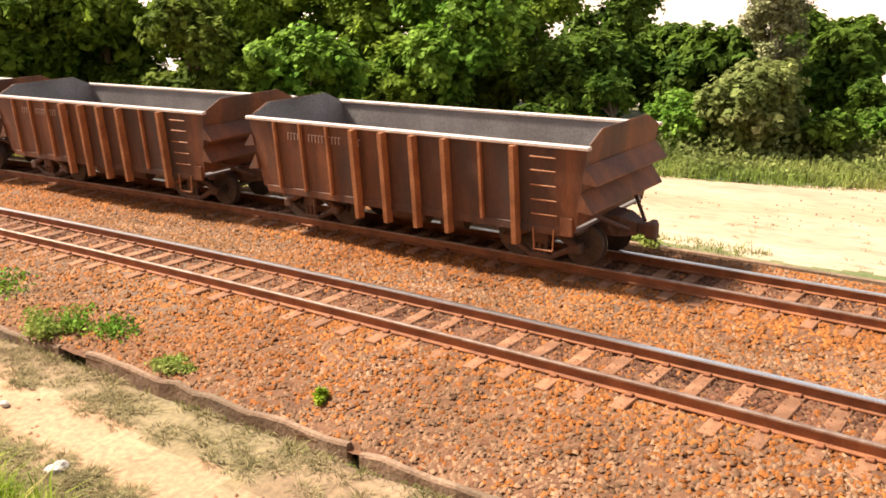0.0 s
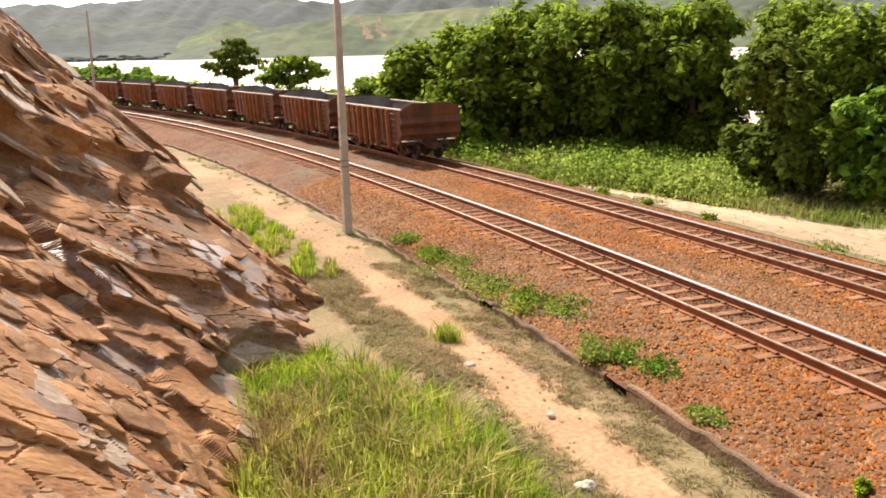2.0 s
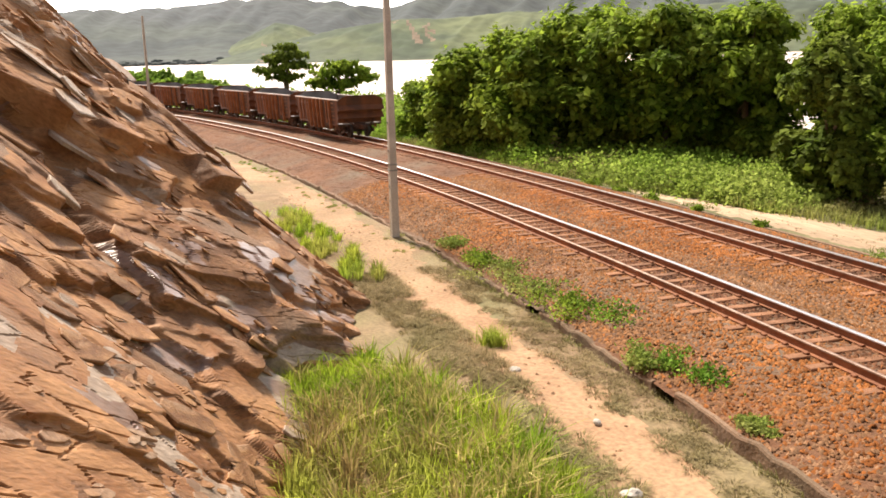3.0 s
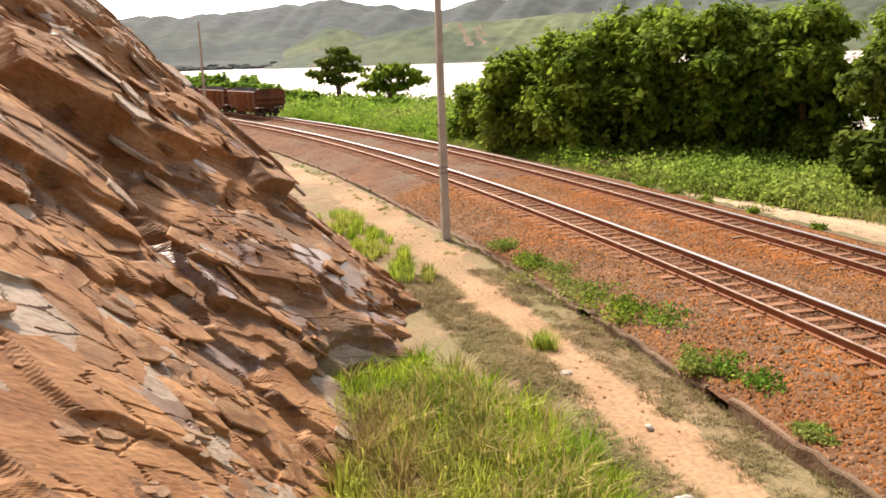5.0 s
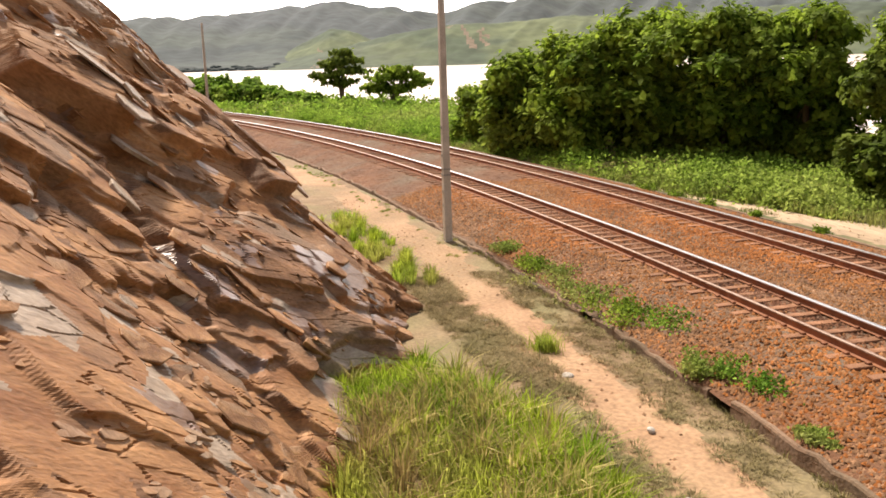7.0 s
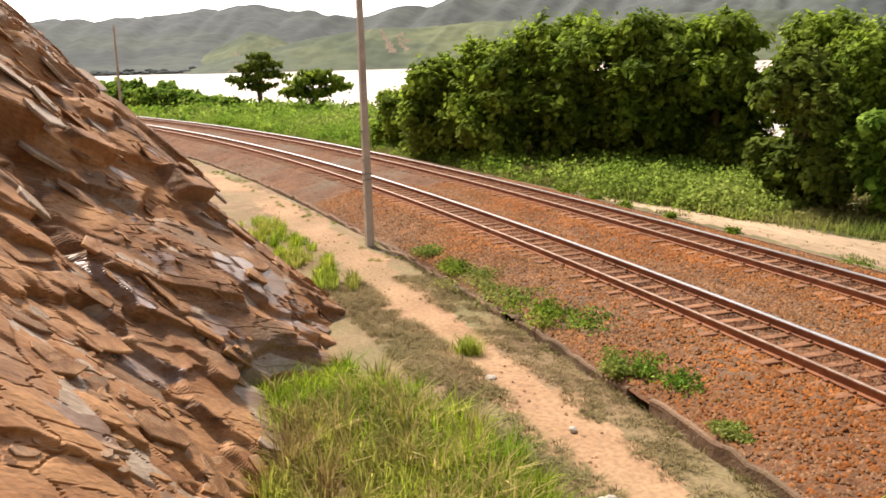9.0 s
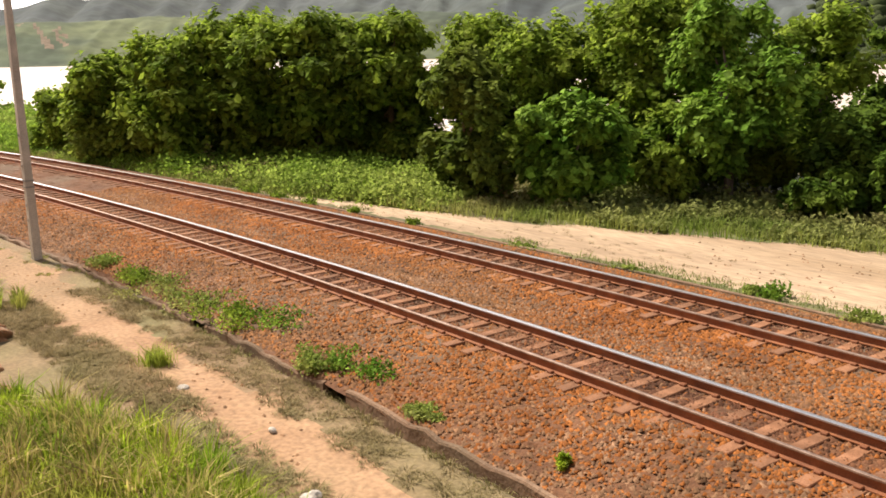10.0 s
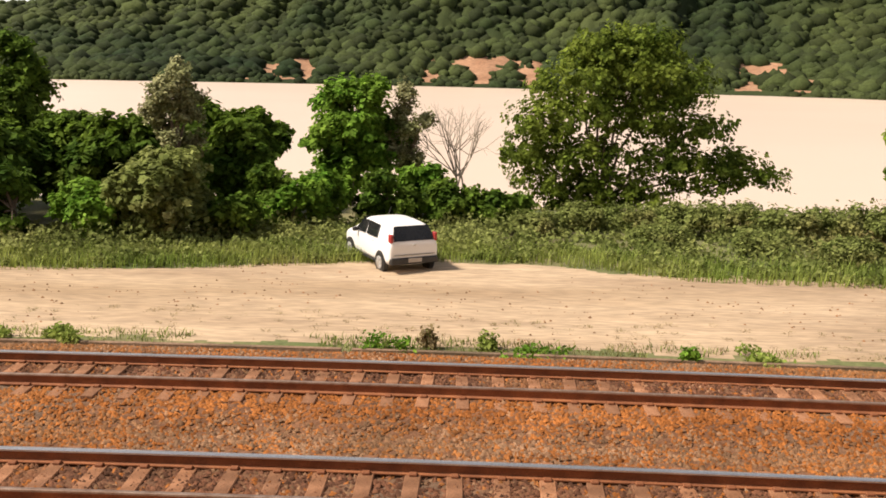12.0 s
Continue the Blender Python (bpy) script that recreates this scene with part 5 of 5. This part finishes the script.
    v, f = blade_arrays(PS(s, r, -0.62), rng.uniform(0.04, 0.15, len(s)), rng.uniform(0.012, 0.03, len(s)), 1.2)
    tagged(tri_object("verge_grass", v, f, M_SCRUB), "sparse weeds on the verge beside the far rail", "grass", kind="stuff")


def bush(s, r, z, w, h, n, mat, label, leaf=0.07, name="weed_plant"):
    b = thing(name, label, "plant", "", P(s, r, z))
    k = rng.normal(size=(7, 3)) * [0.5 * w, 0.4 * w, 0]
    k[:, 2] = rng.uniform(0.05, 0.55, 7) * h
    o = rng.normal(size=(n, 3)) * [0.26 * w, 0.24 * w, 0.2 * h]
    c = k[rng.integers(0, 7, n)] + o
    c[:, 2] = np.abs(c[:, 2])
    v, f = leaf_arrays(c, rng.uniform(0.6, 1.3, n) * leaf, 0.6)
    tri_object("leaves", v, f, mat, b)
    bm = bmesh.new()
    for k in range(5):
        rod(bm, (0, 0, -0.05), (rng.normal(0, w * 0.4), rng.normal(0, w * 0.4), h * 0.8), 0.01, 0.004, 5)
    part("stalk", bm, M_WEED, b)


def build_small_plants():
    for s, r, w, h, mat in ((-2.6, 6.55, 0.28, 0.50, M_LEAFB), (-3.1, 6.5, 0.2, 0.25, M_WEED), (-0.5, 6.35, 0.35, 0.30, M_WEED), (0.85, 6.2, 0.25, 0.38, M_WEED), (6.8, 6.3, 0.42, 0.42, M_LEAFB), (7.6, 6.5, 0.13, 0.5, M_DRY),
                            (9.6, 6.25, 0.5, 0.3, M_LEAFB), (8.7, 6.5, 0.18, 0.45, M_WEED), (12.35, 6.25, 0.22, 0.35, M_LEAFB), (13.7, 6.3, 0.45, 0.28, M_WEED), (0.66, 6.6, 0.3, 0.3, M_WEED),
                            (-19.7, 6.0, 0.45, 0.45, M_LEAF), (-14.4, 6.1, 0.25, 0.3, M_LEAF), (-6.2, 6.3, 0.4, 0.2, M_WEED), (-9.8, 6.0, 0.45, 0.22, M_WEED), (-22, 6.1, 0.4, 0.35, M_LEAF), (-17.5, 6.1, 0.25, 0.3, M_LEAF), (-24, 6.1, 0.4, 0.35, M_LEAF)):
        bush(s, r, -0.62, w, h, 320, mat, "small green weed on the verge beside the far rail")
    for s, r, w, h, mat, lab in ((0.33, -2.84, 0.09, 0.2, M_GRASS, "single bright green seedling on the ballast"), (-8.8, -2.95, 0.7, 0.5, M_LEAF, "dusty grey-green bush by the drain wall"),
                                 (-7.6, -2.45, 0.9, 0.22, M_LEAFB, "bright green creeper spreading over ballast"), (-5.3, -3.2, 0.5, 0.4, M_WEED, "dusty weed by the drain wall"), (-4.4, -2.85, 0.6, 0.25, M_LEAFB, "green creeper over the ballast"),
                                 (-10.2, -3.0, 0.7, 0.35, M_WEED, "dusty weed by the drain wall"), (-11.8, -2.8, 0.9, 0.25, M_WEED, "green creeper over the ballast"), (-13.5, -3.1, 0.7, 0.35, M_LEAF, "dusty weed by the drain wall"), (-15.5, -3.1, 0.7, 0.3, M_WEED, "dusty weed by the drain wall"), (-2.2, -3.0, 0.3, 0.1, M_WEED, "low weed beside the drain wall")):
        bush(s, r, float(ballast_height(np.array(s), np.array(r))) - 0.02, w, h, 900, mat, lab, 0.05)


def grass_patch(name, n, s0, s1, r0, r1, h, mat, label, keep=None, seed=71, lean=0.75, per=60):
    """Tufts of blades that fan out from their roots."""
    t = n // per
    s, r = rng.uniform(s0, s1, t), rng.uniform(r0, r1, t)
    k = fbm(s, r, 1.1, 3, seed) > rng.uniform(-0.32, 0.18, t)
    if keep is not None:
        k &= keep(s, r)
    tall = rng.uniform(0.55, 1.15, k.sum())
    s, r, tall = (np.repeat(q, per) for q in (s[k], r[k], tall))
    a, q = rng.uniform(0, 2 * math.pi, len(s)), np.sqrt(rng.random(len(s)))
    base = PS(s, r, 0) + np.stack([np.cos(a) * q, np.sin(a) * q, 0 * q], -1) * (0.10 + 0.10 * h)
    s, r = to_sr(base[:, 0], base[:, 1])
    base[:, 2] = ground_height(s, r) - 0.02
    hh = rng.uniform(0.5, 1.1, len(s)) * h * tall
    side = np.stack([-np.sin(a), np.cos(a), 0 * a], -1)
    go = np.stack([np.cos(a), np.sin(a), 0 * a], -1) * (q * lean * rng.uniform(0.2, 1, len(s)))[:, None] + rng.normal(0, 0.12, (len(s), 3)) * [1, 1, 0]
    w = rng.uniform(0.010, 0.024, len(s))[:, None] * (0.6 + 0.8 * min(1, h))
    H = hh[:, None]
    z = np.array([0, 0, 1.0])
    mid, tip = base + (z * 0.62 + go * 0.35) * H, base + (z * (1 - 0.25 * q[:, None]) + go * 1.2) * H
    v = np.stack([base - side * w / 2, base + side * w / 2, mid + side * w * 0.4, mid - side * w * 0.4, tip], 1).reshape(-1, 3)
    k = np.arange(len(s))[:, None] * 5
    tagged(tri_object(name, v, np.concatenate([k + [0, 1, 2], k + [0, 2, 3], k + [3, 2, 4]]), mat), label, "grass", kind="stuff")


def in_patch(s, r):
    return (s > -6.7) & (r < np.interp(s, [-7, -5.3, -4.4, -3.4, -2, -1.3, 2], [-7.7, -7.0, -6.5, -6.2, -6.2, -6.3, -6.5]))


def build_grass():
    grass_patch("tall_grass", 60000, -7.2, 2.0, -9.6, -5.75, 0.66, M_GRASS, "tall yellow-green grass at the foot of the rock", in_patch, 71)
    grass_patch("straw_grass", 11000, -7.0, 2.0, -9.4, -5.8, 0.78, M_STRAW, "dry straw-coloured grass among the green", in_patch, 77)
    grass_patch("tall_grass_far", 9000, -24, -13.2, -6.9, -5.6, 0.5, M_GRASS, "tall green grass beside the footpath", None, 72)
    grass_patch("dry_verge", 60000, -14, 8, -4.55, -3.62, 0.085, M_DRY, "dry matted grass between footpath and drain wall", None, 73, 2.6)
    grass_patch("dry_verge_far", 9000, -55, -14, -4.5, -3.75, 0.1, M_WEED, "sparse grass between footpath and drain wall", None, 74)
    grass_patch("dry_edge", 60000, -14, 4, -6.5, -5.4, 0.12, M_DRY, "dry matted grass beside the footpath", None, 75, 2.6)
    grass_patch("kerb_weeds", 9000, -16, 3, -3.35, -2.5, 0.10, M_WEED, "sparse weeds growing in the ballast by the drain", None, 76)
    grass_patch("drain_tufts", 26000, -16, 8, -3.75, -3.05, 0.16, M_SCRUB, "dull green tufts growing over the drain wall", None, 78, 1.4, 30)
    b = P(-7.35, -5.16)
    n = 500
    c = np.array([b.x, b.y, -0.62]) + rng.normal(0, 0.12, (n, 3)) * [1, 1, 0]
    v, f = blade_arrays(c, rng.uniform(0.15, 0.42, n), rng.uniform(0.008, 0.014, n), 1.0)
    tagged(tri_object("grass_tuft", v, f, M_GRASS), "one single green grass tuft on the footpath", "grass")


def build_path_stones():
    for s, r, q in ((-5.9, -5.3, 0.10), (-1.2, -5.6, 0.12), (2.2, -5.2, 0.13), (-9.6, -5.6, 0.06), (-3.4, -5.0, 0.07), (3.4, -5.8, 0.1)):
        bm = bmesh.new()
        bmesh.ops.create_icosphere(bm, subdivisions=2, radius=q)
        for v in bm.verts:
            v.co *= 1 + noise.noise(v.co * 9 + Vector((s, r, 0))) * 0.6
            v.co.z *= 0.55
        st = part("path_stone", bm, M_POLE, None)
        st.location = P(s, r, -0.60)
        tagged(st, "pale loose stone lying on the sandy footpath", "stone", "stones on the path")


def build_road_litter():
    """Pebbles, clods and short dry tufts strewn over road and footpath."""
    n = 2600
    s = rng.uniform(-28, 22, n)
    road = rng.random(n) < 0.7
    r = np.where(road, rng.uniform(6.7, 14.2, n), rng.uniform(-6.0, -4.2, n))
    k = fbm(s, r, 2.0, 3, 81) > 0.0
    s, r = s[k], r[k]
    n = len(s)
    size = rng.uniform(0.015, 0.05, n)
    c = PS(s, r, ground_height(s, r) + size * 0.2)
    a0 = rng.uniform(0, 6.28, (n, 1)) + np.arange(5) * 1.2566 + rng.normal(0, 0.2, (n, 5))
    q0 = rng.uniform(0.7, 1.3, (n, 5))
    ring = np.stack([np.cos(a0) * q0, np.sin(a0) * q0, np.full((n, 5), -0.4)], -1)
    peak = np.stack([rng.normal(0, 0.25, n), rng.normal(0, 0.25, n), rng.uniform(0.4, 0.8, n)], -1)[:, None]
    v = c[:, None] + np.concatenate([ring, peak], 1) * size[:, None, None]
    f0 = np.array([[0, 1, 5], [1, 2, 5], [2, 3, 5], [3, 4, 5], [4, 0, 5]])
    f = (np.arange(n)[:, None, None] * 6 + f0[None]).reshape(-1, 3)
    tagged(tri_object("road_pebbles", v.reshape(-1, 3), f, M_STONEG), "brown pebbles strewn over the dirt road", "stones", kind="stuff")
    grass_patch("road_tufts", 14000, -25, 20, 6.8, 9.0, 0.07, M_DRY, "short dry tufts on the road's near side", None, 82, 1.6, 24)


build_ground()
build_ballast()
build_kerb()
build_water_and_hills()
build_rock()
wagon, wheel_spins = build_wagon()
train = [wagon] + [copy_thing(wagon, wagon_pose(k, 0)) for k in range(1, 10)]
build_pole(*to_sr(-25.7, 5.95), 9.0, -0.007)
build_pole(*to_sr(-86.0, -1.9), 9.0, 0.0)
build_car()
build_trees()
build_plants()
build_small_plants()
build_grass()
build_path_stones()
build_road_litter()
build_track("near_track", NEAR_C, "metre-gauge track with bright rails on orange ballast")
build_track("far_track", FAR_C, "metre-gauge track carrying the ore train")


def motions():
    times = [0.5 * k for k in range(25)]
    for k, w in enumerate(train):
        walk(w, [(t, wagon_pose(k, t)) for t in times])
    for ws in wheel_spins:
        x = ws.location.x
        walk(ws, [(j / 30, Matrix.Translation((x, 0, 0.372)) @ Matrix.Rotation(-run(j / 30) / 0.365, 4, "Y")) for j in range(361)])


motions()
